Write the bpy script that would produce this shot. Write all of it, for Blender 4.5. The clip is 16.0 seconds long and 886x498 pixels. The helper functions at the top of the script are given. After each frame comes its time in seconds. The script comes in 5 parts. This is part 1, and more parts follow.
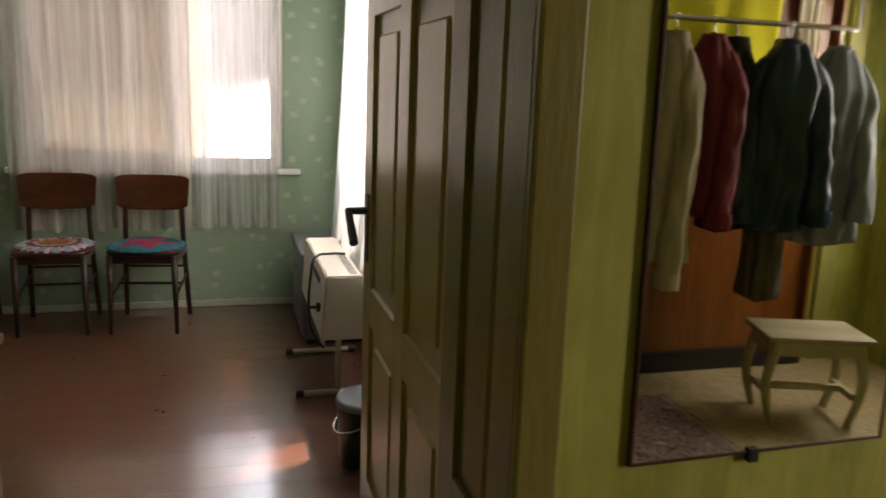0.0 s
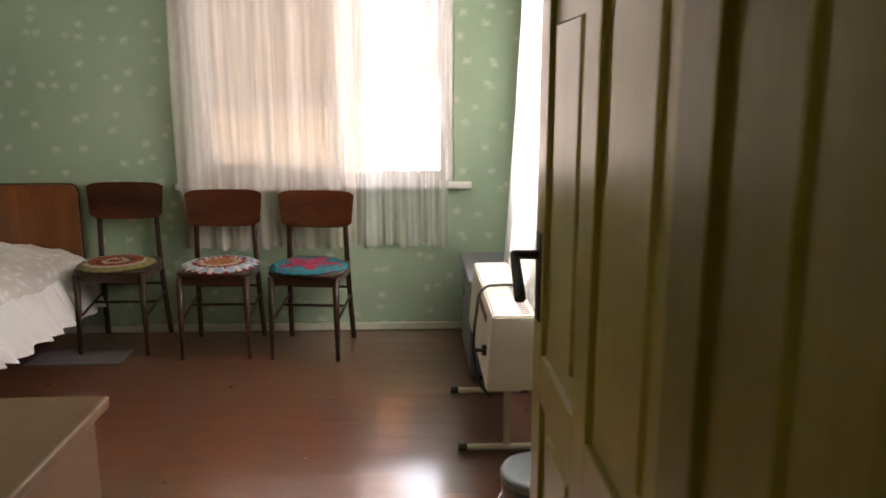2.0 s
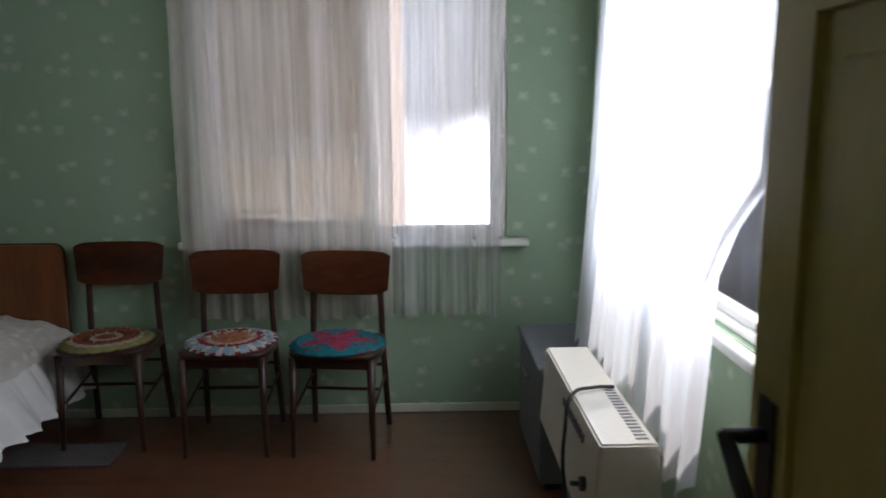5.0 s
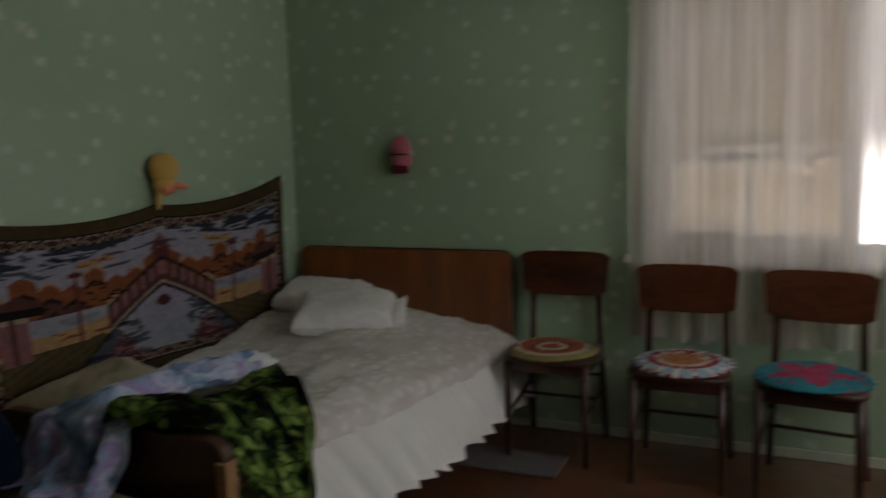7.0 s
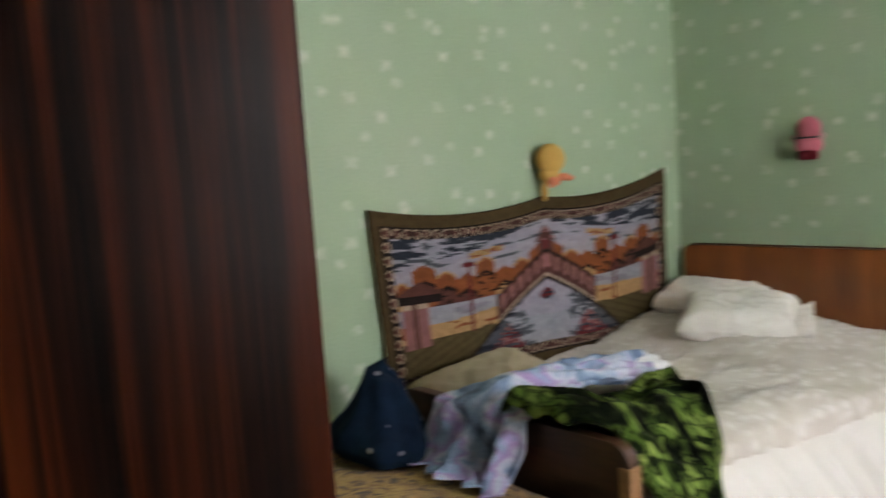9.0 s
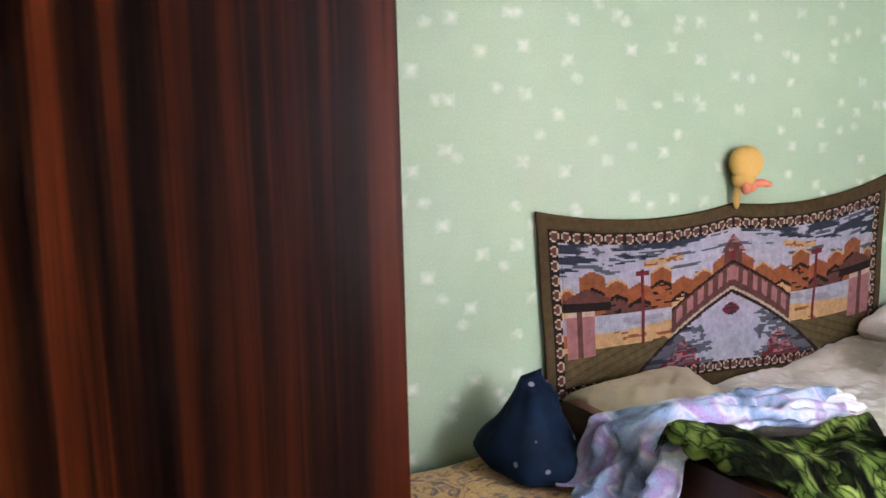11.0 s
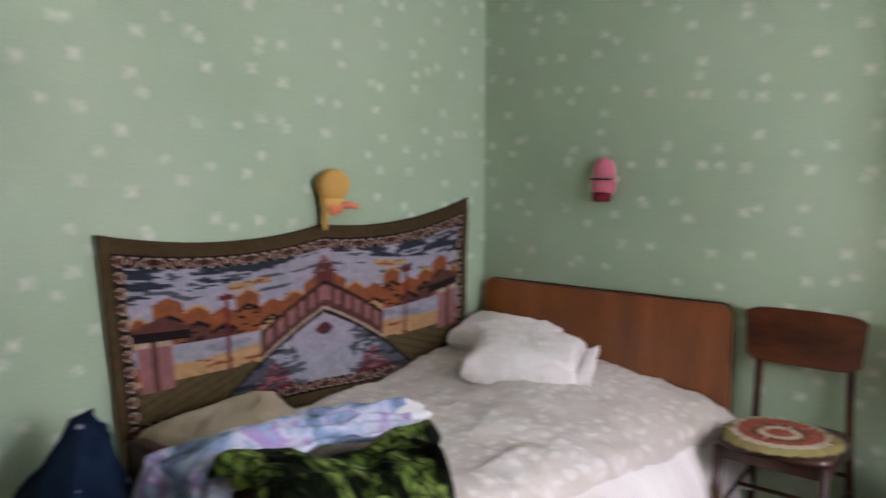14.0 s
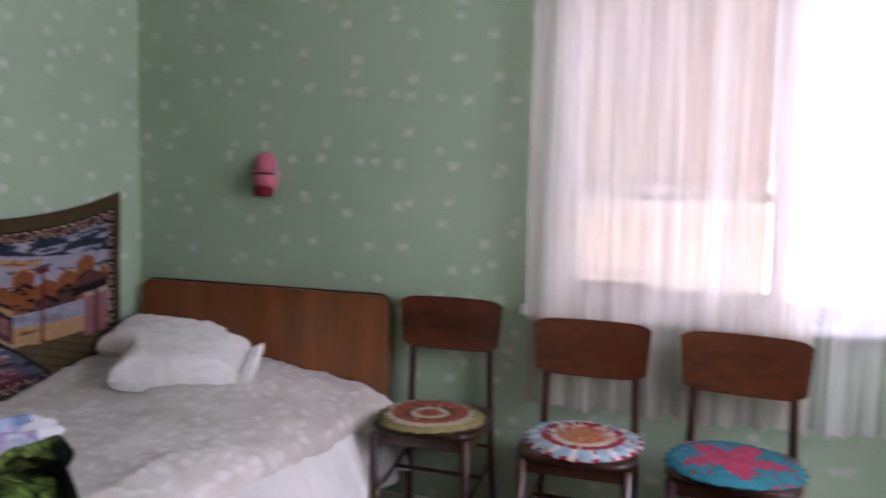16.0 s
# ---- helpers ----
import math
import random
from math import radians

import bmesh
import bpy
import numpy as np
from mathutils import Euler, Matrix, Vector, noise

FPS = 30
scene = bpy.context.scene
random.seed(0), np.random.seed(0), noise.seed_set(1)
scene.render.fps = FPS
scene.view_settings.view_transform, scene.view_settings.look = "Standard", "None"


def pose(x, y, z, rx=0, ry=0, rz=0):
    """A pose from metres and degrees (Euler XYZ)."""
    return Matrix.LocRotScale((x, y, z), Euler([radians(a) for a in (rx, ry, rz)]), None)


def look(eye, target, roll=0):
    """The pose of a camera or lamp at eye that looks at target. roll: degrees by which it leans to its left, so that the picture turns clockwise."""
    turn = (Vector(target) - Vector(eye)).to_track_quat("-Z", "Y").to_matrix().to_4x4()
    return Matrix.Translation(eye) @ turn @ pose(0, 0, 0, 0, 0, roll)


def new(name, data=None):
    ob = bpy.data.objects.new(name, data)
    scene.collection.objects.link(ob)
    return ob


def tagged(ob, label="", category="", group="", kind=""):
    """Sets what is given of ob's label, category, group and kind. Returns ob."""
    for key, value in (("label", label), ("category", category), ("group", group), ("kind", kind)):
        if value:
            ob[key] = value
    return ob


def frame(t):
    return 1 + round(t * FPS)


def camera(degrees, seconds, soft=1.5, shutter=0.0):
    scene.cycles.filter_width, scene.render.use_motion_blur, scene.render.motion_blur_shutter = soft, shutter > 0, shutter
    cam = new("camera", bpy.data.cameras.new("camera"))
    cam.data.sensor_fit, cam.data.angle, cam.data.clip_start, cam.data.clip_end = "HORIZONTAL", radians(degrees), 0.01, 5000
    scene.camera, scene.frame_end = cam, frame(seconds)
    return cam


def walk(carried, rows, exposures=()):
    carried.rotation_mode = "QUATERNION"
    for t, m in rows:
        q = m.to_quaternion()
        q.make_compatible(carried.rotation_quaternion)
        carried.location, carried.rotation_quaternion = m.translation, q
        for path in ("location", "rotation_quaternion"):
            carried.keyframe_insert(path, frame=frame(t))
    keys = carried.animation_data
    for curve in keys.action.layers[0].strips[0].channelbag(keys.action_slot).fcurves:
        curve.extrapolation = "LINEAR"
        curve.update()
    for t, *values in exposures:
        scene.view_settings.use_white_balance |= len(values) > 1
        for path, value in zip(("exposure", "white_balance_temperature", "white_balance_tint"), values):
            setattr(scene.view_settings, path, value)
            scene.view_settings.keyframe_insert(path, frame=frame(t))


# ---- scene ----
PATH = [
    (0, (2.942, -4.861, 1.36), (3.48, -2.976, 0.961), 2.1),
    (0.5, (2.98, -4.75, 1.346), (3.414, -2.838, 0.953), 1.8),
    (1, (3.024, -4.595, 1.353), (3.323, -2.644, 1.027), 1.8),
    (1.5, (3.064, -4.495, 1.352), (3.24, -2.533, 1.005), 0.7),
    (2, (3.056, -4.335, 1.375), (3.135, -2.378, 0.967), -0.0),
    (2.5, (3.019, -4.195, 1.369), (3.085, -2.23, 1.001), -0.2),
    (3.2, (3.006, -4.02, 1.398), (3.144, -2.052, 1.07), -0.6),
    (5.3, (2.857, -3.561, 1.459), (2.871, -1.592, 1.107), -0.3),
    (5.5, (2.848, -3.514, 1.479), (2.687, -1.556, 1.103), 0.1),
    (6, (2.825, -3.4, 1.417), (2.389, -1.475, 1.095), -0.3),
    (6.5, (2.616, -3.482, 1.467), (2.039, -1.594, 1.144), -0.5),
    (7, (2.423, -3.478, 1.368), (1.609, -1.67, 1.102), -1.9),
    (7.5, (2.304, -3.51, 1.309), (1.377, -1.761, 1.023), -1.9),
    (8, (2.171, -3.496, 1.329), (1.11, -1.82, 1.076), -2.1),
    (8.2, (2.153, -3.48, 1.279), (1.003, -1.856, 1.081), -2.4),
    (8.5, (2.163, -3.428, 1.297), (0.847, -1.935, 1.09), -3.2),
    (9, (2.17, -3.404, 1.286), (0.653, -2.115, 1.09), -3.9),
    (9.4, (2.118, -3.367, 1.261), (0.409, -2.344, 1.078), -3.7),
    (9.5, (2.118, -3.378, 1.26), (0.37, -2.424, 1.079), -3.2),
    (9.7, (2.078, -3.351, 1.314), (0.294, -2.482, 1.069), -1.6),
    (11.8, (2.252, -3.238, 1.385), (0.469, -2.367, 1.132), -1.3),
    (12, (2.277, -3.216, 1.331), (0.501, -2.316, 1.146), -2.2),
    (12.5, (2.241, -3.151, 1.38), (0.514, -2.162, 1.181), -1.8),
    (13, (2.283, -3.087, 1.39), (0.629, -1.974, 1.225), -2.0),
    (13.2, (2.198, -3.079, 1.395), (0.659, -1.824, 1.161), 0.4),
    (13.6, (2.26, -3.022, 1.391), (0.823, -1.647, 1.184), -0.1),
    (14, (2.294, -2.957, 1.374), (0.993, -1.452, 1.167), -0.0),
    (14.5, (2.334, -2.903, 1.361), (1.178, -1.281, 1.186), 0.5),
    (15, (2.399, -2.848, 1.349), (1.38, -1.134, 1.196), 0.5),
    (15.2, (2.397, -2.869, 1.348), (1.466, -1.105, 1.192), 0.5),
    (15.5, (2.383, -2.873, 1.345), (1.548, -1.064, 1.175), 0.7),
    (16, (2.398, -2.854, 1.329), (1.761, -0.968, 1.144), 1.1),
]
EXPOSE = [(0.0, 1.05, 7300, 22), (1.0, 1.48, 7400, 23), (1.6, 1.72, 7400, 24), (2.5, 1.66, 7200, 24), (3.2, 1.5, 6800, 22), (5.3, 0.4, 5900, 17), (5.6, 0.25, 5900, 17), (6.2, 0.1, 6100, 17),
          (7.0, 0.35, 6700, 16), (7.5, 0.7, 6800, 16), (8.2, 1.62, 7200, 15), (8.6, 2.05, 6900, 16), (9.1, 2.42, 6800, 18), (9.7, 2.7, 6650, 22),
          (11.8, 3.4, 6300, 32), (12.2, 3.3, 6300, 32), (12.8, 3.0, 6350, 30), (13.6, 2.55, 6350, 30), (14.5, 2.36, 6200, 33), (16.0, 2.04, 5950, 36)]
cam = camera(59.5, 16.0, soft=1.5, shutter=0.8)
walk(cam, [(t, look(eye, target, roll)) for t, eye, target, roll in PATH], exposures=EXPOSE)

# ---------- light ----------
SUN_EL, SUN_AZ = radians(62), radians(20)
world = bpy.data.worlds.new("sky_world")
scene.world = world
world.use_nodes = True
wn = world.node_tree.nodes
sky = wn.new("ShaderNodeTexSky")
sky.sky_type = "NISHITA"
sky.sun_disc = False
sky.sun_elevation = SUN_EL
sky.sun_rotation = radians(70)
wn["Background"].inputs["Strength"].default_value = 0.15
world.node_tree.links.new(sky.outputs[0], wn["Background"].inputs["Color"])
sun = new("sun", bpy.data.lights.new("sun", "SUN"))
sun.data.energy, sun.data.angle, sun.data.color = 5.0, radians(0.5), (1.0, 0.95, 0.86)
sd = Vector((math.cos(SUN_EL) * math.cos(SUN_AZ), math.cos(SUN_EL) * math.sin(SUN_AZ), math.sin(SUN_EL)))
sun.matrix_world = look(sd * 20, (0, 0, 0))


def window_lamp(name, eye, target, sx, sy, watts, color):
    ob = new(name, bpy.data.lights.new(name, "AREA"))
    ob.data.shape, ob.data.size, ob.data.size_y = "RECTANGLE", sx, sy
    ob.data.energy, ob.data.color = watts, color
    ob.matrix_world = look(eye, target)
    return ob


window_lamp("skylight_east", (3.74, -1.32, 1.5), (0, -1.4, 1.0), 1.2, 1.2, 26, (0.9, 0.96, 1.0))
window_lamp("skylight_north", (2.94, 0.14, 1.5), (2.6, -3, 1.0), 0.5, 1.2, 1.3, (0.97, 0.98, 1.0))
window_lamp("skylight_hall", (6.29, -5.78, 1.45), (3, -5, 1.0), 0.8, 0.9, 16.5, (1.0, 0.97, 0.9))


# ---------- materials ----------
def shader(name):
    m = bpy.data.materials.new(name)
    m.use_nodes = True
    nt = m.node_tree
    return m, nt, nt.nodes, nt.links, nt.nodes["Principled BSDF"]


def coords(nt, kind="Object", scale=(1, 1, 1)):
    tc = nt.nodes.new("ShaderNodeTexCoord")
    mp = nt.nodes.new("ShaderNodeMapping")
    mp.inputs["Scale"].default_value = scale
    nt.links.new(tc.outputs[kind], mp.inputs[0])
    return mp.outputs[0]


def ramp(nt, value, stops, interp="LINEAR"):
    r = nt.nodes.new("ShaderNodeValToRGB")
    r.color_ramp.interpolation = interp
    while len(r.color_ramp.elements) < len(stops):
        r.color_ramp.elements.new(0.5)
    for e, (p, c) in zip(r.color_ramp.elements, stops):
        e.position, e.color = p, (*c, 1)
    nt.links.new(value, r.inputs[0])
    return r.outputs[0]


def noise_tex(nt, vec, scale, detail=4, rough=0.55, dist=0.0):
    n = nt.nodes.new("ShaderNodeTexNoise")
    n.inputs["Scale"].default_value, n.inputs["Detail"].default_value = scale, detail
    n.inputs["Roughness"].default_value, n.inputs["Distortion"].default_value = rough, dist
    nt.links.new(vec, n.inputs["Vector"])
    return n.outputs["Fac"]


def mixc(nt, fac, a, b, mode="MIX"):
    n = nt.nodes.new("ShaderNodeMix")
    n.data_type, n.blend_type = "RGBA", mode
    for sock, v in ((n.inputs[0], fac), (n.inputs[6], a), (n.inputs[7], b)):
        if isinstance(v, (int, float)):
            sock.default_value = v
        elif isinstance(v, tuple):
            sock.default_value = (*v, 1)
        else:
            nt.links.new(v, sock)
    return n.outputs[2]


def bump(nt, bsdf, height, strength=0.3, dist=0.01):
    b = nt.nodes.new("ShaderNodeBump")
    b.inputs["Strength"].default_value, b.inputs["Distance"].default_value = strength, dist
    nt.links.new(height, b.inputs["Height"])
    nt.links.new(b.outputs[0], bsdf.inputs["Normal"])


def plain(name, base, rough=0.6, metal=0.0, vary=0.25, fine=60, coarse=4, bumpy=0.15, scale=(1, 1, 1)):
    """A paint, cloth or metal with grain at two scales."""
    m, nt, n, l, b = shader(name)
    v = coords(nt, "Object", scale)
    f, c = noise_tex(nt, v, fine), noise_tex(nt, v, coarse)
    dark = tuple(x * (1 - vary) for x in base)
    light = tuple(min(1, x * (1 + vary * 0.6)) for x in base)
    col = ramp(nt, c, [(0.3, dark), (0.7, light)])
    col = mixc(nt, 0.35, col, ramp(nt, f, [(0.3, dark), (0.7, light)]))
    l.new(col, b.inputs["Base Color"])
    b.inputs["Roughness"].default_value, b.inputs["Metallic"].default_value = rough, metal
    if rough > 0.85:
        b.inputs["Specular IOR Level"].default_value = 0.15
    bump(nt, b, f, bumpy, 0.004)
    return m


def wood(name, dark, light, rough=0.35, along="Z", stretch=14, scale=6, coat=0.0, rough_relief=0.12):
    m, nt, n, l, b = shader(name)
    s = {"X": (1, stretch, stretch), "Y": (stretch, 1, stretch), "Z": (stretch, stretch, 1)}[along]
    info = n.new("ShaderNodeObjectInfo")
    tc = n.new("ShaderNodeTexCoord")
    add = n.new("ShaderNodeVectorMath")
    l.new(tc.outputs["Object"], add.inputs[0])
    l.new(info.outputs["Random"], add.inputs[1])
    mp = n.new("ShaderNodeMapping")
    mp.inputs["Scale"].default_value = s
    l.new(add.outputs[0], mp.inputs[0])
    g = noise_tex(nt, mp.outputs[0], scale / 4, 6, 0.6, 0.6)
    f = noise_tex(nt, mp.outputs[0], scale * 2, 3)
    col = ramp(nt, g, [(0.3, dark), (0.5, tuple((a + c) / 2 for a, c in zip(dark, light))), (0.68, light)])
    col = mixc(nt, 0.25, col, ramp(nt, f, [(0.35, dark), (0.65, light)]))
    l.new(col, b.inputs["Base Color"])
    b.inputs["Roughness"].default_value = rough
    b.inputs["Coat Weight"].default_value = coat
    b.inputs["Coat Roughness"].default_value = 0.14
    bump(nt, b, f, rough_relief, 0.003)
    return m


def floor_paint():
    """Thick red-brown oil paint on boards: brushed along the grain, worn paler in patches, gently wavy gloss."""
    m, nt, n, l, b = shader("floor_paint")
    v = coords(nt, "Object", (1, 5, 5))
    info = n.new("ShaderNodeObjectInfo")
    geo = n.new("ShaderNodeNewGeometry")
    grain, broad = noise_tex(nt, v, 2.2, 6, 0.6, 0.4), noise_tex(nt, geo.outputs["Position"], 1.7, 4, 0.6)
    worn = noise_tex(nt, geo.outputs["Position"], 7, 5, 0.65)
    col = ramp(nt, grain, [(0.3, (0.13, 0.042, 0.019)), (0.7, (0.18, 0.063, 0.029))])
    col = mixc(nt, ramp(nt, broad, [(0.4, (0, 0, 0)), (0.7, (0.55, 0.55, 0.55))]), col, (0.16, 0.064, 0.033))
    col = mixc(nt, ramp(nt, info.outputs["Random"], [(0.0, (0, 0, 0)), (1.0, (0.3, 0.3, 0.3))]), col, (0.11, 0.037, 0.019))
    l.new(col, b.inputs["Base Color"])
    l.new(ramp(nt, worn, [(0.3, (0.27, 0.27, 0.27)), (0.75, (0.36, 0.36, 0.36))]), b.inputs["Roughness"])
    b.inputs["Coat Weight"].default_value, b.inputs["Coat Roughness"].default_value, b.inputs["Coat IOR"].default_value = 1.0, 0.12, 1.75
    wave = noise_tex(nt, coords(nt, "Object", (1, 2.2, 1)), 6, 3, 0.5)
    bump(nt, b, wave, 0.34, 0.006)
    return m


def ribbon_mahogany():
    """Dark quarter-cut mahogany veneer: soft vertical ribbons of red-brown and near black."""
    m, nt, n, l, b = shader("wardrobe_mahogany")
    wide = noise_tex(nt, coords(nt, "Object", (11, 11, 0.5)), 1.0, 2, 0.5, 0.5)
    slim = noise_tex(nt, coords(nt, "Object", (30, 30, 0.7)), 1.0, 3, 0.6, 0.4)
    fine = noise_tex(nt, coords(nt, "Object", (160, 160, 5)), 1.0, 2)
    col = ramp(nt, slim, [(0.38, (0.0015, 0.0007, 0.0005)), (0.48, (0.014, 0.003, 0.001)), (0.58, (0.066, 0.0125, 0.003))])
    col = mixc(nt, ramp(nt, wide, [(0.4, (0.5, 0.5, 0.5)), (0.52, (0, 0, 0))]), col, (0.003, 0.0011, 0.0007))
    col = mixc(nt, 0.15, col, ramp(nt, fine, [(0.4, (0.001, 0.0005, 0.0004)), (0.62, (0.03, 0.007, 0.002))]))
    l.new(col, b.inputs["Base Color"])
    b.inputs["Roughness"].default_value, b.inputs["Specular IOR Level"].default_value = 0.36, 0.06
    bump(nt, b, fine, 0.1, 0.002)
    return m


def wallpaper():
    m, nt, n, l, b = shader("wallpaper")
    tc = n.new("ShaderNodeTexCoord")
    sx = n.new("ShaderNodeSeparateXYZ")
    l.new(tc.outputs["Object"], sx.inputs[0])
    ad = n.new("ShaderNodeMath")
    l.new(sx.outputs[0], ad.inputs[0])
    l.new(sx.outputs[1], ad.inputs[1])
    cb = n.new("ShaderNodeCombineXYZ")
    l.new(ad.outputs[0], cb.inputs[0])
    l.new(sx.outputs[2], cb.inputs[1])
    flat = cb.outputs[0]
    wn_ = n.new("ShaderNodeTexNoise")
    wn_.inputs["Scale"].default_value, wn_.inputs["Detail"].default_value = 38, 2
    l.new(flat, wn_.inputs["Vector"])
    amp = n.new("ShaderNodeVectorMath")
    amp.operation = "SCALE"
    amp.inputs["Scale"].default_value = 0.022
    l.new(wn_.outputs["Color"], amp.inputs[0])
    wob = n.new("ShaderNodeVectorMath")
    l.new(flat, wob.inputs[0])
    l.new(amp.outputs[0], wob.inputs[1])

    def flowers(scale, size, rand, shift, metric):
        mp = n.new("ShaderNodeMapping")
        mp.inputs["Scale"].default_value = (scale * 0.8, scale, 1)
        mp.inputs["Location"].default_value = shift
        l.new(wob.outputs[0], mp.inputs[0])
        vo = n.new("ShaderNodeTexVoronoi")
        vo.voronoi_dimensions, vo.distance = "2D", metric
        vo.inputs["Scale"].default_value, vo.inputs["Randomness"].default_value = 1.0, rand
        l.new(mp.outputs[0], vo.inputs["Vector"])
        return ramp(nt, vo.outputs["Distance"], [(size * 0.25, (1, 1, 1)), (size * 1.2, (0, 0, 0))])

    a = flowers(6.2, 0.125, 0.75, (0, 0, 0), "CHEBYCHEV")
    c = flowers(5.1, 0.1, 0.85, (0.4, 0.3, 0), "EUCLIDEAN")
    both = mixc(nt, 1.0, a, c, "LIGHTEN")
    wear = noise_tex(nt, flat, 1.3, 5, 0.6)
    fine = noise_tex(nt, flat, 120, 2)
    base = ramp(nt, wear, [(0.25, (0.258, 0.36, 0.224)), (0.5, (0.312, 0.42, 0.272)), (0.8, (0.378, 0.46, 0.322))])
    base = mixc(nt, 0.2, base, ramp(nt, fine, [(0.3, (0.25, 0.34, 0.23)), (0.7, (0.42, 0.5, 0.38))]))
    patch = ramp(nt, noise_tex(nt, flat, 22, 2), [(0.3, (0.25, 0.25, 0.25)), (0.6, (0.8, 0.8, 0.8))])
    fac = mixc(nt, 1.0, both, patch, "MULTIPLY")
    l.new(mixc(nt, fac, base, (0.56, 0.61, 0.5)), b.inputs["Base Color"])
    b.inputs["Roughness"].default_value = 0.75
    bump(nt, b, fine, 0.12, 0.002)
    return m


def olive_wall():
    m, nt, n, l, b = shader("hall_distemper")
    v = coords(nt)
    streak = noise_tex(nt, coords(nt, "Object", (9, 9, 1.2)), 1.6, 6, 0.65, 0.8)
    blot = noise_tex(nt, v, 5, 6, 0.6)
    col = ramp(nt, streak, [(0.32, (0.27, 0.28, 0.05)), (0.52, (0.46, 0.48, 0.09)), (0.7, (0.62, 0.66, 0.2))])
    col = mixc(nt, 0.4, col, ramp(nt, blot, [(0.35, (0.25, 0.26, 0.05)), (0.55, (0.43, 0.45, 0.1)), (0.75, (0.6, 0.63, 0.28))]))
    l.new(col, b.inputs["Base Color"])
    b.inputs["Roughness"].default_value = 0.7
    bump(nt, b, blot, 0.2, 0.004)
    return m


def leafy():
    """Plush cloth printed with overlapping green leaves on black."""
    m, nt, n, l, b = shader("leaf_blanket_cloth")
    v = coords(nt, "Object", (1.0, 2.3, 1.6))
    nz = n.new("ShaderNodeTexNoise")
    nz.inputs["Scale"].default_value, nz.inputs["Detail"].default_value = 9, 3
    l.new(v, nz.inputs["Vector"])
    sc = n.new("ShaderNodeVectorMath")
    sc.operation = "SCALE"
    sc.inputs["Scale"].default_value = 0.14
    l.new(nz.outputs["Color"], sc.inputs[0])
    mixv = n.new("ShaderNodeVectorMath")
    l.new(v, mixv.inputs[0])
    l.new(sc.outputs[0], mixv.inputs[1])
    edge, cell = n.new("ShaderNodeTexVoronoi"), n.new("ShaderNodeTexVoronoi")
    edge.feature = "DISTANCE_TO_EDGE"
    for w in (edge, cell):
        w.inputs["Scale"].default_value = 16
        l.new(mixv.outputs[0], w.inputs["Vector"])
    leaf = ramp(nt, edge.outputs["Distance"], [(0.0, (0.012, 0.02, 0.008)), (0.1, (0.12, 0.17, 0.045)), (0.28, (0.2, 0.27, 0.075)), (0.6, (0.33, 0.4, 0.15))])
    each = ramp(nt, cell.outputs["Color"], [(0.2, (0.05, 0.07, 0.04)), (0.38, (0.5, 0.62, 0.38)), (0.75, (1, 1, 0.85))])
    patch = ramp(nt, noise_tex(nt, v, 3.2, 2), [(0.46, (0.03, 0.035, 0.025)), (0.54, (1, 1, 1))])
    l.new(mixc(nt, 1.0, mixc(nt, 1.0, leaf, each, "MULTIPLY"), patch, "MULTIPLY"), b.inputs["Base Color"])
    b.inputs["Roughness"].default_value, b.inputs["Specular IOR Level"].default_value = 0.9, 0.08
    bump(nt, b, noise_tex(nt, v, 120, 3), 0.4, 0.005)
    return m


def blotches(name, stops, scale=9, rough=0.85, dist=1.2, sheen=0.0, relief=200, deep=0.002):
    """Printed cloth in several soft-edged colours."""
    m, nt, n, l, b = shader(name)
    v = coords(nt)
    col = ramp(nt, noise_tex(nt, v, scale, 3, 0.5, dist), stops)
    col = mixc(nt, 0.12, col, ramp(nt, noise_tex(nt, v, 150, 2), [(0.3, (0.05, 0.05, 0.05)), (0.7, (0.9, 0.9, 0.9))]))
    l.new(col, b.inputs["Base Color"])
    b.inputs["Roughness"].default_value = rough
    b.inputs["Sheen Weight"].default_value = sheen
    bump(nt, b, noise_tex(nt, v, relief, 3), 0.35, deep)
    return m


def jacquard():
    """Off-white woven bedspread: raised floral figures on a duller ground, creased and a little yellowed."""
    m, nt, n, l, b = shader("bedspread_cotton")
    v = coords(nt)
    nz = n.new("ShaderNodeTexNoise")
    nz.inputs["Scale"].default_value, nz.inputs["Detail"].default_value = 14, 2
    l.new(v, nz.inputs["Vector"])
    push = n.new("ShaderNodeVectorMath")
    push.operation = "MULTIPLY_ADD"
    push.inputs[1].default_value = (0.07, 0.07, 0.0)
    l.new(nz.outputs["Color"], push.inputs[0])
    l.new(v, push.inputs[2])
    vo = n.new("ShaderNodeTexVoronoi")
    vo.inputs["Scale"].default_value, vo.inputs["Randomness"].default_value = 17, 0.6
    l.new(push.outputs[0], vo.inputs["Vector"])
    figure = ramp(nt, vo.outputs["Distance"], [(0.18, (1, 1, 1)), (0.45, (0, 0, 0))])
    tone = ramp(nt, noise_tex(nt, v, 4.5, 4, 0.55, 0.8), [(0.3, (0.47, 0.425, 0.355)), (0.5, (0.57, 0.525, 0.46)), (0.7, (0.64, 0.605, 0.545))])
    l.new(mixc(nt, mixc(nt, 1.0, figure, (0.6, 0.6, 0.6), "MULTIPLY"), tone, (0.74, 0.715, 0.67)), b.inputs["Base Color"])
    b.inputs["Roughness"].default_value, b.inputs["Sheen Weight"].default_value = 0.8, 0.15
    weave = noise_tex(nt, v, 55, 3)
    bump(nt, b, mixc(nt, 0.35, figure, weave), 0.5, 0.012)
    return m


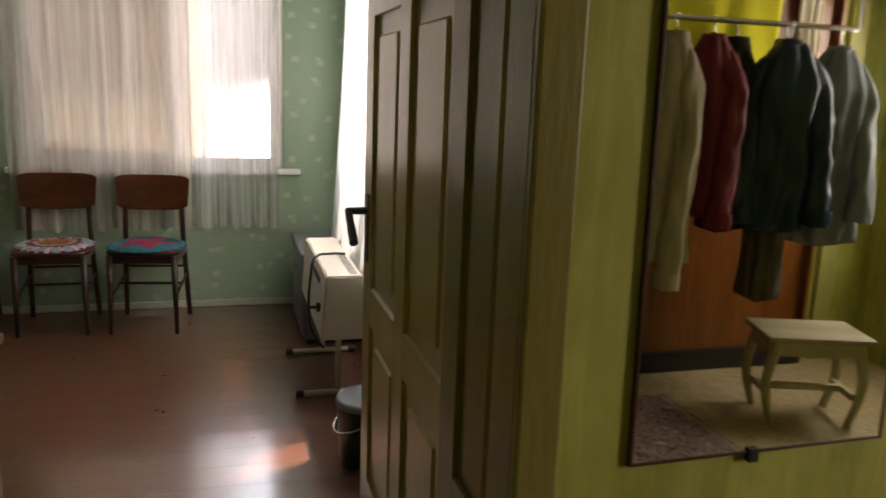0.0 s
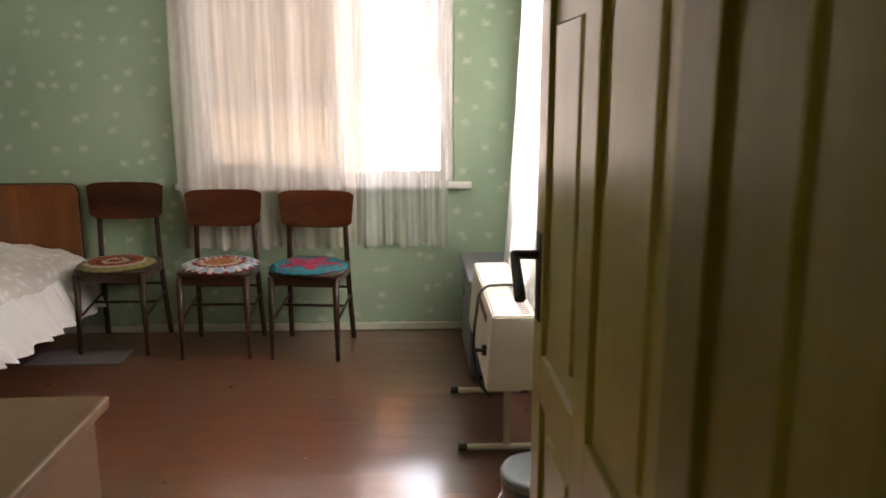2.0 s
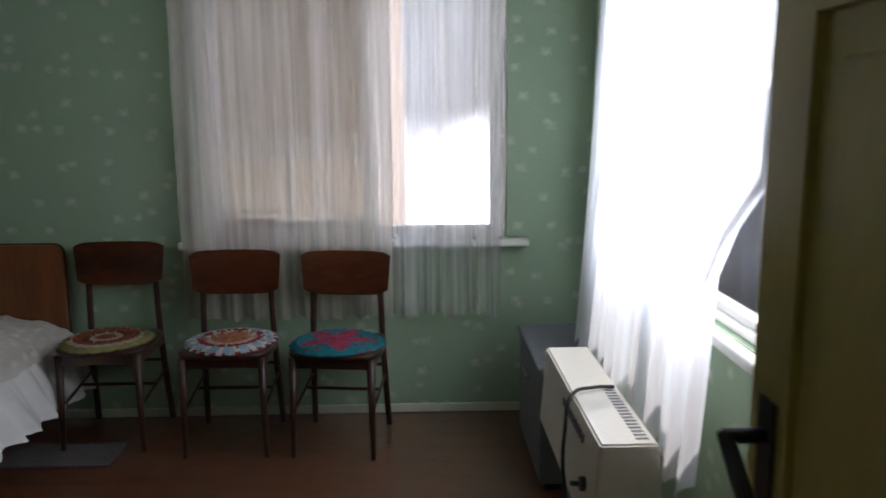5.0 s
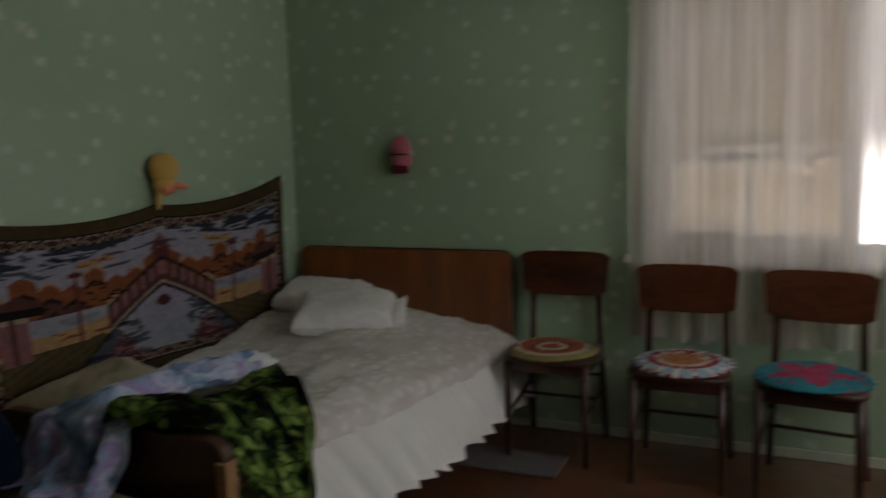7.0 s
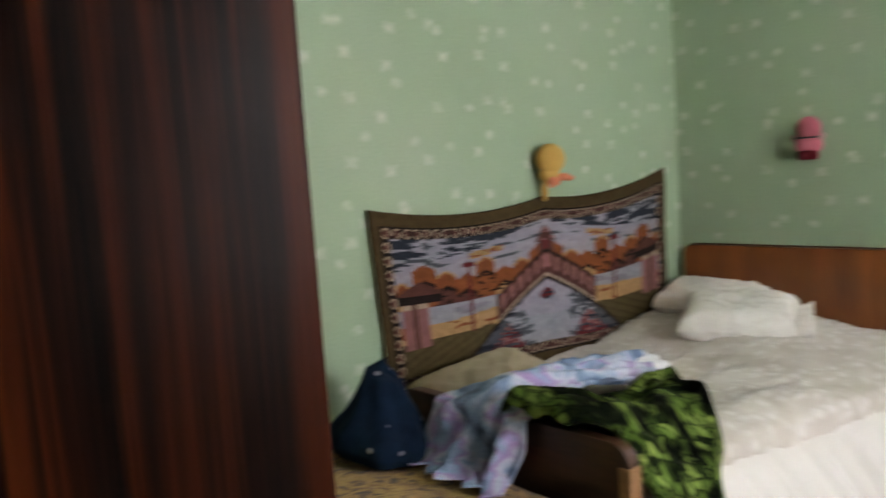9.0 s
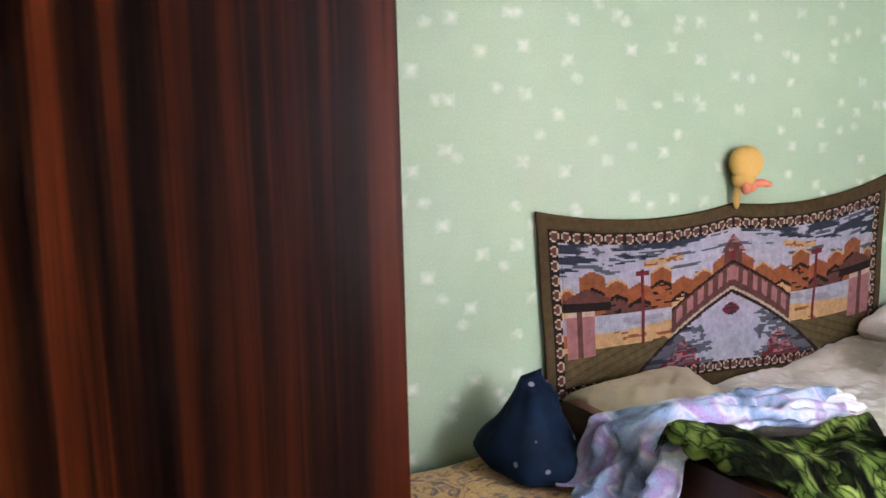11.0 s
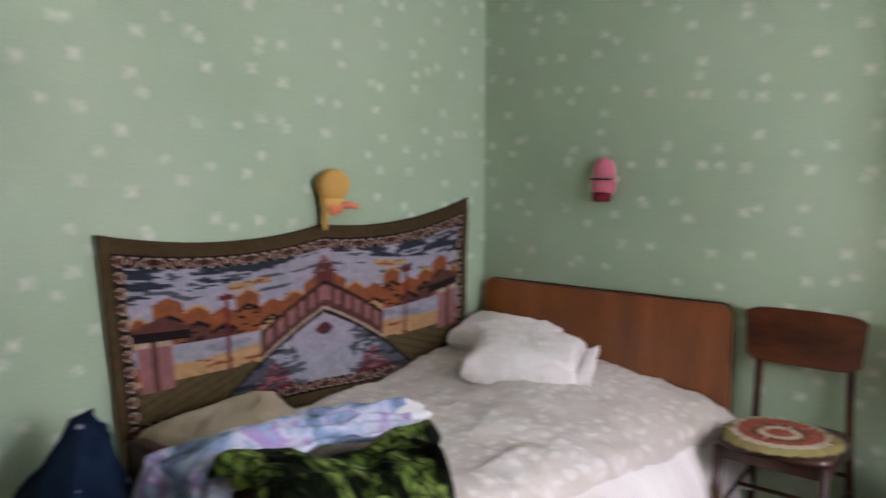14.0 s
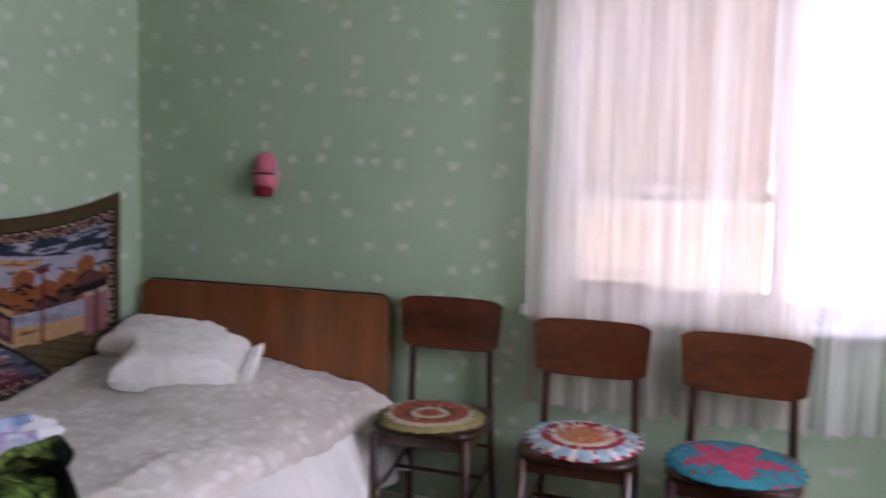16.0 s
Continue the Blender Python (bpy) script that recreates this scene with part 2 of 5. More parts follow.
def dotted(name, base, dot, scale, size):
    m, nt, n, l, b = shader(name)
    v = coords(nt)
    vo = n.new("ShaderNodeTexVoronoi")
    vo.inputs["Scale"].default_value, vo.inputs["Randomness"].default_value = scale, 0.4
    l.new(v, vo.inputs["Vector"])
    f = ramp(nt, vo.outputs["Distance"], [(size * 0.7, (1, 1, 1)), (size, (0, 0, 0))])
    tone = ramp(nt, noise_tex(nt, v, 12, 4), [(0.3, tuple(c * 0.6 for c in base)), (0.7, tuple(c * 1.3 for c in base))])
    l.new(mixc(nt, f, tone, dot), b.inputs["Base Color"])
    b.inputs["Roughness"].default_value, b.inputs["Specular IOR Level"].default_value = 0.9, 0.15
    bump(nt, b, noise_tex(nt, v, 160, 2), 0.35, 0.003)
    return m


def sheer(name, tint, see=0.3, lace=26):
    """Thin net curtain: part of the light goes straight through, part is scattered."""
    m, nt, n, l, b = shader(name)
    out = n["Material Output"]
    n.remove(b)
    v = coords(nt)
    tr, tl, df = n.new("ShaderNodeBsdfTransparent"), n.new("ShaderNodeBsdfTranslucent"), n.new("ShaderNodeBsdfDiffuse")
    weave = noise_tex(nt, coords(nt, "Object", (1, 1, 0.12)), lace, 4, 0.7)
    fine = noise_tex(nt, v, 240, 2)
    # upright streaks put the shading of folds into the net's colour
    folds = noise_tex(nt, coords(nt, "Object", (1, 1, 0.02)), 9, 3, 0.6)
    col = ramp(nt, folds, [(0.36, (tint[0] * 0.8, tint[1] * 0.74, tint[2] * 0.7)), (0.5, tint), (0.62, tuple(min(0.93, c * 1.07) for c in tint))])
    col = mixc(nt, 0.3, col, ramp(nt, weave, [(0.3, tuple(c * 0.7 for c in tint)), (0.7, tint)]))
    l.new(col, tl.inputs[0])
    l.new(col, df.inputs[0])
    m1, m2 = n.new("ShaderNodeMixShader"), n.new("ShaderNodeMixShader")
    m1.inputs[0].default_value = 0.62
    l.new(df.outputs[0], m1.inputs[1])
    l.new(tl.outputs[0], m1.inputs[2])
    stripe = noise_tex(nt, coords(nt, "Object", (1, 1, 0.03)), 13, 3, 0.6)
    both = mixc(nt, 0.22, ramp(nt, stripe, [(0.3, (0, 0, 0)), (0.7, (1, 1, 1))]), fine)
    fac = ramp(nt, both, [(0.1, (max(0.0, 1 - see * 1.45),) * 3), (0.9, (1 - see * 0.55,) * 3)])
    l.new(fac, m2.inputs[0])
    l.new(tr.outputs[0], m2.inputs[1])
    l.new(m1.outputs[0], m2.inputs[2])
    l.new(m2.outputs[0], out.inputs[0])
    return m


def pane_glass():
    m, nt, n, l, b = shader("pane_glass")
    out = n["Material Output"]
    n.remove(b)
    tr, gl, mx, fr = (n.new("ShaderNodeBsdfTransparent"), n.new("ShaderNodeBsdfGlossy"), n.new("ShaderNodeMixShader"), n.new("ShaderNodeFresnel"))
    gl.inputs["Roughness"].default_value = 0.02
    l.new(fr.outputs[0], mx.inputs[0])
    l.new(tr.outputs[0], mx.inputs[1])
    l.new(gl.outputs[0], mx.inputs[2])
    l.new(mx.outputs[0], out.inputs[0])
    return m


M_PAPER = wallpaper()
M_OLIVE = olive_wall()
M_CEIL = plain("ceiling_lime", (0.55, 0.54, 0.48), 0.8, vary=0.08)
M_SKIRT = plain("baseboard_paint", (0.56, 0.58, 0.45), 0.5, vary=0.2)
M_FLOOR = floor_paint()
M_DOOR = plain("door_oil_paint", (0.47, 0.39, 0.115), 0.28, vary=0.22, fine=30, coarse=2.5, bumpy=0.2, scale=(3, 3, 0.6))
# olive door paint darkened: the doorway's shade is put into this colour
M_REVEAL = plain("shaded_reveal_paint", (0.27, 0.235, 0.062), 0.35, vary=0.25, fine=30, coarse=3, bumpy=0.25, scale=(3, 3, 0.6))
M_WHITE = plain("window_white_paint", (0.76, 0.74, 0.68), 0.4, vary=0.12)
M_HEAT = plain("heater_enamel", (0.8, 0.76, 0.66), 0.35, vary=0.06)
M_BLACK = plain("black_plastic", (0.015, 0.015, 0.017), 0.4)
M_CHROME = plain("chrome", (0.75, 0.75, 0.76), 0.2, 1.0, vary=0.05)
M_STEELTUBE = plain("cream_tube_paint", (0.62, 0.58, 0.46), 0.4, vary=0.1)
M_GREYBOX = plain("grey_enamel", (0.17, 0.17, 0.19), 0.5, vary=0.2)
M_CHAIR = wood("chair_walnut", (0.018, 0.006, 0.003), (0.068, 0.022, 0.009), 0.33, "Z", 8, 7, 0.15)
M_CHAIRBACK = wood("chair_back_veneer", (0.018, 0.005, 0.0025), (0.15, 0.04, 0.013), 0.28, "X", 3, 6, 0.3)
M_BED = wood("bed_veneer", (0.13, 0.036, 0.009), (0.26, 0.084, 0.021), 0.34, "Z", 9, 4, 0.15)
M_BEDDARK = wood("footboard_veneer", (0.025, 0.008, 0.004), (0.085, 0.027, 0.01), 0.4, "X", 9, 6, 0.15)
M_EDGE = wood("pale_wood_edge", (0.2, 0.1, 0.04), (0.36, 0.2, 0.085), 0.5, "X", 6, 6)
M_WARD = ribbon_mahogany()
M_TABLE = plain("table_top_laminate", (0.2, 0.115, 0.055), 0.4, vary=0.2)
M_TABLESIDE = plain("table_side_paint", (0.2, 0.1, 0.048), 0.5, vary=0.15)
M_SPREAD = jacquard()
M_RUFFLE = plain("ruffle_cotton", (0.72, 0.695, 0.645), 0.9, vary=0.08, fine=150)
M_PILLOW = blotches("pillow_lace", [(0.35, (0.76, 0.72, 0.66)), (0.6, (0.86, 0.83, 0.78))], 10, 0.9)
M_PILLOWTAN = plain("pillow_tan_cloth", (0.43, 0.36, 0.25), 0.9, vary=0.15)
M_LEAF = leafy()
M_SHIRT = blotches("printed_shirt_cloth", [(0.34, (0.05, 0.09, 0.17)), (0.43, (0.17, 0.28, 0.46)), (0.48, (0.34, 0.43, 0.58)), (0.52, (0.55, 0.58, 0.68)), (0.57, (0.37, 0.24, 0.52)), (0.62, (0.27, 0.4, 0.6)), (0.7, (0.09, 0.16, 0.3))], 5.5, 0.85, 0.7)
M_SHIRTW = plain("white_cloth", (0.82, 0.82, 0.82), 0.9, vary=0.08)
M_GOLD = blotches("gold_damask", [(0.36, (0.06, 0.02, 0.004)), (0.46, (0.3, 0.14, 0.018)), (0.58, (0.52, 0.3, 0.05)), (0.7, (0.16, 0.062, 0.01))], 16, 0.8, 2.0, 0.1)
M_COUCHSIDE = plain("couch_red_cloth", (0.17, 0.035, 0.02), 0.8, vary=0.2)
M_BLUE = dotted("blue_bag_cloth", (0.004, 0.014, 0.033), (0.26, 0.24, 0.27), 15, 0.17)
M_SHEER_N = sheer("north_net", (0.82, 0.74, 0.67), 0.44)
# paler, clearer copy of north_net: the right half's window glare put into the material
M_SHEER_N2 = sheer("north_lit_net", (0.9, 0.88, 0.86), 0.56)
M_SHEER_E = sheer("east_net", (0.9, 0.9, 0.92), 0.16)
M_GLASS = pane_glass()
M_PLUSHY = plain("yellow_plush", (0.55, 0.33, 0.09), 0.95, vary=0.2, fine=180, bumpy=0.5)
M_PLUSHP = plain("orange_plush", (0.68, 0.22, 0.12), 0.95, vary=0.15, fine=180, bumpy=0.5)
M_PINK = plain("pink_wool", (0.56, 0.16, 0.2), 0.9, vary=0.2, fine=120, bumpy=0.5)
M_DKRED = plain("dark_red_wool", (0.13, 0.012, 0.018), 0.9, vary=0.2)
M_RUGGREY = plain("grey_mat_cloth", (0.13, 0.115, 0.11), 0.95, vary=0.3)
M_TEAL = plain("dark_teal_plastic", (0.015, 0.045, 0.05), 0.3, vary=0.2)
M_LID = plain("pale_lid_plastic", (0.26, 0.3, 0.33), 0.3, vary=0.15)


# ---------- building helpers ----------
def part(name, bm, mat, parent=None, label="", smooth=False):
    """Link a bmesh as one mesh object, under parent if given."""
    me = bpy.data.meshes.new(name)
    bm.normal_update()
    bm.to_mesh(me)
    bm.free()
    for x in (mat if isinstance(mat, (list, tuple)) else [mat]):
        me.materials.append(x)
    if smooth:
        for p in me.polygons:
            p.use_smooth = True
    ob = new(name, me)
    if parent:
        ob.parent = parent
    if label:
        ob["label"] = label
    return ob


def thing(name, m, label, category, group=""):
    ob = new(name)
    ob.matrix_world = m
    ob.empty_display_size = 0.1
    return tagged(ob, label, category, group)


def setting(name, bm, mat, label, smooth=False):
    return tagged(part(name, bm, mat, None, "", smooth), label, name.split("_")[0], "", "structure")


def box(bm, x0, x1, y0, y1, z0, z1, bevel=0.0, seg=2):
    r = bmesh.ops.create_cube(bm, size=1)
    vs = r["verts"]
    bmesh.ops.scale(bm, vec=(x1 - x0, y1 - y0, z1 - z0), verts=vs)
    bmesh.ops.translate(bm, vec=((x0 + x1) / 2, (y0 + y1) / 2, (z0 + z1) / 2), verts=vs)
    if bevel:
        es = list({e for v in vs for e in v.link_edges})
        bmesh.ops.bevel(bm, geom=es, offset=bevel, segments=seg, affect="EDGES", profile=0.5)
    return bm


def boxes(*rows, bevel=0.0):
    bm = bmesh.new()
    for r in rows:
        box(bm, *r, bevel=bevel)
    return bm


def rod(bm, a, b, r0, r1=None, seg=10):
    a, b = Vector(a), Vector(b)
    r1 = r0 if r1 is None else r1
    q = (b - a).to_track_quat("Z", "Y").to_matrix().to_4x4()
    bmesh.ops.create_cone(bm, cap_ends=True, segments=seg, radius1=r0, radius2=r1, depth=(b - a).length,
                          matrix=Matrix.Translation((a + b) / 2) @ q)
    return bm


def ball(bm, c, r, seg=14):
    """An ellipsoid with radii r about c."""
    rr = (r, r, r) if isinstance(r, (int, float)) else r
    bmesh.ops.create_uvsphere(bm, u_segments=seg, v_segments=max(6, seg // 2), radius=1,
                              matrix=Matrix.Translation(c) @ Matrix.Diagonal((*rr, 1)))
    return bm


def tube(name, pts, r, mat, parent=None, label=""):
    cu = bpy.data.curves.new(name, "CURVE")
    cu.dimensions, cu.bevel_depth, cu.bevel_resolution = "3D", r, 2
    sp = cu.splines.new("BEZIER")
    sp.bezier_points.add(len(pts) - 1)
    for p, c in zip(sp.bezier_points, pts):
        p.co, p.handle_left_type, p.handle_right_type = c, "AUTO", "AUTO"
    ob = new(name, cu)
    cu.materials.append(mat)
    me = bpy.data.meshes.new_from_object(ob.evaluated_get(bpy.context.evaluated_depsgraph_get()))
    bpy.data.objects.remove(ob)
    ob = new(name, me)
    if parent:
        ob.parent = parent
    if label:
        ob["label"] = label
    return ob


def sheet(fn, nu, nv, close_u=False):
    """A grid of points fn(u, v), u and v from 0 to 1."""
    bm = bmesh.new()
    rows = [[bm.verts.new(fn(i / nu, j / nv)) for i in range(nu + (0 if close_u else 1))] for j in range(nv + 1)]
    n = len(rows[0])
    for j in range(nv):
        for i in range(nu):
            bm.faces.new((rows[j][i], rows[j][(i + 1) % n], rows[j + 1][(i + 1) % n], rows[j + 1][i]))
    return bm


def thick(ob, d, offset=-1):
    m = ob.modifiers.new("thickness", "SOLIDIFY")
    m.thickness, m.offset = d, offset
    return ob


def n3(x, y, z=0.0):
    return noise.noise(Vector((x, y, z)))


def lathe(rows, seg=24):
    """A turned form from (radius, height) rows."""
    def f(u, v):
        k = v * (len(rows) - 1)
        i = min(int(k), len(rows) - 2)
        r = rows[i][0] + (rows[i + 1][0] - rows[i][0]) * (k - i)
        h = rows[i][1] + (rows[i + 1][1] - rows[i][1]) * (k - i)
        return (r * math.cos(u * 2 * math.pi), r * math.sin(u * 2 * math.pi), h)
    return sheet(f, seg, (len(rows) - 1) * 2, True)


# ---------- structure ----------
RX, SY, HY = 3.69, -3.6, -3.97        # room width, south face of the room, hall face of that wall
CEIL = 2.5
NX0, NX1, EZ0, EZ1 = 1.86, 3.29, 0.86, 2.2
EY0, EY1 = -2.08, -0.64
DX0, DX1, DZ = 2.42, 3.334, 2.04

setting("wall_north", boxes((-0.3, NX0, 0, 0.35, 0, CEIL), (NX1, 4.0, 0, 0.35, 0, CEIL), (NX0, NX1, 0, 0.35, 0, EZ0), (NX0, NX1, 0, 0.35, EZ1, CEIL)),
        M_PAPER, "pale green wallpapered wall with small white flowers and a window")
setting("wall_west", boxes((-0.3, 0, SY, 0, 0, CEIL)), M_PAPER, "pale green wallpapered wall with small white flowers")
setting("wall_east", boxes((RX, 4.0, SY, EY0, 0, CEIL), (RX, 4.0, EY1, 0, 0, CEIL), (RX, 4.0, EY0, EY1, 0, EZ0), (RX, 4.0, EY0, EY1, EZ1, CEIL)),
        M_PAPER, "pale green wallpapered wall with a tall window")
setting("wall_south", boxes((-0.3, DX0, SY - 0.2, SY, 0, CEIL), (DX1, 4.0, SY - 0.2, SY, 0, CEIL), (DX0, DX1, SY - 0.2, SY, DZ, CEIL)),
        M_PAPER, "pale green wallpapered wall with the bedroom doorway")
setting("wall_hall_north", boxes((1.6, DX0, HY, SY - 0.2, 0, CEIL), (DX1, 6.45, HY, SY - 0.2, 0, CEIL), (DX0, DX1, HY, SY - 0.2, DZ, CEIL)),
        M_OLIVE, "olive green distempered hallway wall with worn streaks")
setting("wall_hall_south", boxes((1.45, 6.45, -6.62, -6.45, 0, CEIL)), M_OLIVE, "olive green hallway back wall")
setting("wall_hall_west", boxes((1.45, 1.6, -6.45, SY - 0.2, 0, CEIL)), M_OLIVE, "olive green hallway end wall")
setting("wall_hall_east", boxes((6.3, 6.45, -6.45, -6.38, 0, CEIL), (6.3, 6.45, -5.43, HY, 0, CEIL), (6.3, 6.45, -6.38, -5.43, 0, 0.95), (6.3, 6.45, -6.38, -5.43, 1.95, CEIL)),
        M_OLIVE, "olive green hallway end wall with a small window")
setting("ceiling", boxes((-0.3, 4.0, SY - 0.2, 0.35, CEIL, CEIL + 0.12)), M_CEIL, "plain whitewashed ceiling of the bedroom")
setting("ceiling_hall", boxes((1.45, 6.45, -6.62, SY - 0.2, CEIL, CEIL + 0.12)), M_CEIL, "plain whitewashed ceiling of the hallway")
setting("baseboard_north", boxes((0, RX, -0.018, -0.001, 0, 0.042), bevel=0.004), M_SKIRT, "low painted green baseboard")
setting("baseboard_west", boxes((0.001, 0.018, SY, -0.018, 0, 0.042), bevel=0.004), M_SKIRT, "low painted green baseboard")
setting("baseboard_east", boxes((RX - 0.018, RX - 0.001, SY, -0.018, 0, 0.042), bevel=0.004), M_SKIRT, "low painted green baseboard")
M_REED = blotches("hall_straw_lino", [(0.3, (0.34, 0.25, 0.1)), (0.5, (0.45, 0.34, 0.16)), (0.7, (0.54, 0.43, 0.23))], 9, 0.6, 3.0)
setting("floor_hall", boxes((1.45, 6.45, -6.62, SY - 0.02, -0.1, 0)), M_REED, "straw-coloured worn linoleum hallway floor")
floor = setting("floor", boxes((-0.05, RX + 0.05, SY - 0.02, 0.05, -0.12, -0.014)), M_FLOOR, "red-brown painted wooden plank floor, worn and glossy")

# windows
def casement_window(name, m, width, height, bays, bar, label):
    """Frame, sashes and panes; local x along the wall, y outwards; bays: (share of the width, whether it has a crossbar)."""
    w = tagged(thing(name, m, label, "window"), kind="structure")
    part("window_frame", boxes((0, width, 0, 0.08, 0, 0.03), (0, width, 0, 0.08, height - 0.05, height), (0, 0.05, 0, 0.08, 0.03, height - 0.05),
                               (width - 0.05, width, 0, 0.08, 0.03, height - 0.05), bevel=0.004), M_WHITE, w)
    x0, step = 0.05, 0.0
    for share, crossed in bays:
        x0 += step
        step = (width - 0.1) * share
        stile = 0.045 if crossed else 0.026
        part("sash", boxes(*[r for r in ((x0, x0 + stile, 0.01, 0.06, 0.031, height - 0.05), (x0 + step - stile, x0 + step, 0.01, 0.06, 0.031, height - 0.05),
                           (x0 + stile, x0 + step - stile, 0.01, 0.06, 0.031, 0.085 if crossed else 0.055), (x0 + stile, x0 + step - stile, 0.01, 0.06, height - 0.1, height - 0.05),
                           (x0 + stile, x0 + step - stile, 0.015, 0.055, bar, bar + 0.035),
                           (x0 + step * 0.46, x0 + step * 0.46 + 0.022, 0.015, 0.055, 0.085, bar), (x0 + stile, x0 + step * 0.46, 0.015, 0.05, 0.125, 0.137)) if crossed or not 0.014 < r[2] < 0.016], bevel=0.003), M_WHITE, w)
        p = part("pane", boxes((x0 + stile - 0.005, x0 + step - stile + 0.005, 0.033, 0.037, 0.05, height - 0.09)), M_GLASS, w)
        p.visible_shadow = False
    return w


w1 = casement_window("window_1", pose(NX0, 0.02, EZ0), NX1 - NX0, EZ1 - EZ0, [(0.565, True), (0.435, False)], 0.4, "white painted casement window behind a lace net curtain")
part("window_sill", boxes((-0.1, NX1 - NX0 + 0.1, -0.085, -0.021, -0.035, 0.0), bevel=0.008), M_WHITE, w1)
part("glazing_bar", boxes((0.1, 0.36, -0.004, 0.008, 0.088, 0.1), bevel=0.002), M_BED, w1, "narrow brown wooden bar")
part("glazing_bar", boxes((0.1, 0.42, -0.004, 0.008, 0.058, 0.066), bevel=0.002), M_BED, w1, "narrow brown wooden bar")
w2 = casement_window("window_2", pose(RX + 0.02, EY1, EZ0, 0, 0, -90), EY1 - EY0, EZ1 - EZ0, [(0.5, False), (0.5, False)], 0.42, "white painted casement window behind a bright net curtain")
part("window_sill", boxes((-0.08, EY1 - EY0 + 0.04, -0.06, -0.021, -0.035, 0.0), bevel=0.008), M_WHITE, w2)
w3 = casement_window("window_3", pose(6.32, -5.43, 0.95, 0, 0, -90), 0.95, 1.0, [(1.0, True)], 0.5, "small bright hallway window with a white frame")


for o in w3.children:
    if o.name.startswith("pane"):
        o.data.materials[0] = sheer("frosted_glass", (0.85, 0.85, 0.82), 0.0)
        o.visible_shadow = True


# doorway lining, casing and door leaf
def panel_leaf(bm, w, h, rows, cols, t, stile, proud=0.012):
    """A panelled board in local x (width), z (height), y from 0 to -t: frame and raised fields on both faces."""
    xs = [stile + i * ((w - stile) / cols) for i in range(cols)]
    pw = (w - stile) / cols - stile
    box(bm, 0, stile, -t, 0, 0, h, 0.002)
    for x in xs:
        box(bm, x + pw, x + pw + stile, -t, 0, 0, h, 0.002)
        z = 0.0
        for z0, z1 in rows + [(h, h)]:
            if z0 > z:
                box(bm, x, x + pw, -t, 0, z, z0, 0.002)
            z = z1
        for z0, z1 in rows:
            box(bm, x, x + pw, -t + 0.012, -0.012, z0, z1)
            e = pw * 0.16
            box(bm, x + e, x + pw - e, -t + 0.005, -0.005, z0 + e, z1 - e, 0.006, 1)
    return bm


jamb = tagged(thing("door_frame", pose(0, 0, 0), "olive painted door frame with a panelled deep reveal", "door frame"), kind="structure")
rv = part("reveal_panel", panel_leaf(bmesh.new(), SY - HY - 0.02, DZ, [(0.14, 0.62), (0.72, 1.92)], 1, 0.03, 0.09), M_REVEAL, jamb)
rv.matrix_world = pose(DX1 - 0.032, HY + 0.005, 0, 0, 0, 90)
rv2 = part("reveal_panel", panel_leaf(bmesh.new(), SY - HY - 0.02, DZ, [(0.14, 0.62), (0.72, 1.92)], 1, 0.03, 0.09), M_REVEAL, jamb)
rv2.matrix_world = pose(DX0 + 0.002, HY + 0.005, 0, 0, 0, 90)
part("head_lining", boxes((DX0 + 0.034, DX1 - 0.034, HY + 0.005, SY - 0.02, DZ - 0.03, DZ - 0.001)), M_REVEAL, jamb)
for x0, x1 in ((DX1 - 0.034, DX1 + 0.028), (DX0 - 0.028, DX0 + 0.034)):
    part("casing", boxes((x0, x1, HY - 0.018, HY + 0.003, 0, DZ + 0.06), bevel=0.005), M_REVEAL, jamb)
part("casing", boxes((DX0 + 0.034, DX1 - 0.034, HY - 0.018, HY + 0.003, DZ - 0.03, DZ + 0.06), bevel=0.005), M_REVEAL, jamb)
part("threshold", boxes((DX0 + 0.034, DX1 - 0.034, HY, SY, 0.001, 0.02), bevel=0.004), M_BEDDARK, jamb)

door = tagged(thing("door_1", pose(DX1 + 0.008, SY + 0.025, 0.022, 0, 0, 90.2), "olive-brown painted panelled door standing open into the bedroom", "door"), kind="structure")
part("door_leaf", panel_leaf(bmesh.new(), 0.97, 1.98, [(0.17, 0.66), (0.77, 1.53), (1.63, 1.88)], 2, 0.04, 0.105), M_DOOR, door)
hd = part("door_handle", rod(rod(rod(bmesh.new(), (0.915, 0.0, 0.99), (0.915, 0.058, 0.99), 0.011), (0.92, 0.056, 0.992), (0.815, 0.056, 0.915), 0.011, 0.013), (0.915, -0.04, 0.99), (0.915, -0.1, 0.99), 0.01), M_BLACK, door, "black plastic lever handle")
part("lock_plate", boxes((0.892, 0.938, 0.0, 0.004, 0.84, 1.04), bevel=0.001), M_BLACK, hd)
for z in (0.25, 1.0, 1.75):
    part("hinge", rod(bmesh.new(), (0.0, 0.012, z - 0.05), (0.0, 0.012, z + 0.05), 0.009), M_BEDDARK, door)


# ---------- outside ----------
M_GROUND = plain("dry_ground", (0.82, 0.8, 0.74), 0.95, vary=0.15, fine=6, coarse=0.4)
M_STUCCO = plain("tan_stucco", (0.36, 0.26, 0.19), 0.9, vary=0.2, fine=20, coarse=1.2)
bm = bmesh.new()
bmesh.ops.create_grid(bm, x_segments=8, y_segments=8, size=600)
g = tagged(part("ground", bm, M_GROUND), "pale dry ground of the yard", "ground", "", "structure")
g.location.z = -0.35
nb = thing("neighbour_house", pose(0, 0, -0.35), "tan stuccoed neighbouring house close outside the window", "house")
part("wall", boxes((-6, 2.7, 1.5, 6.5, 0, 5.2)), M_STUCCO, nb)
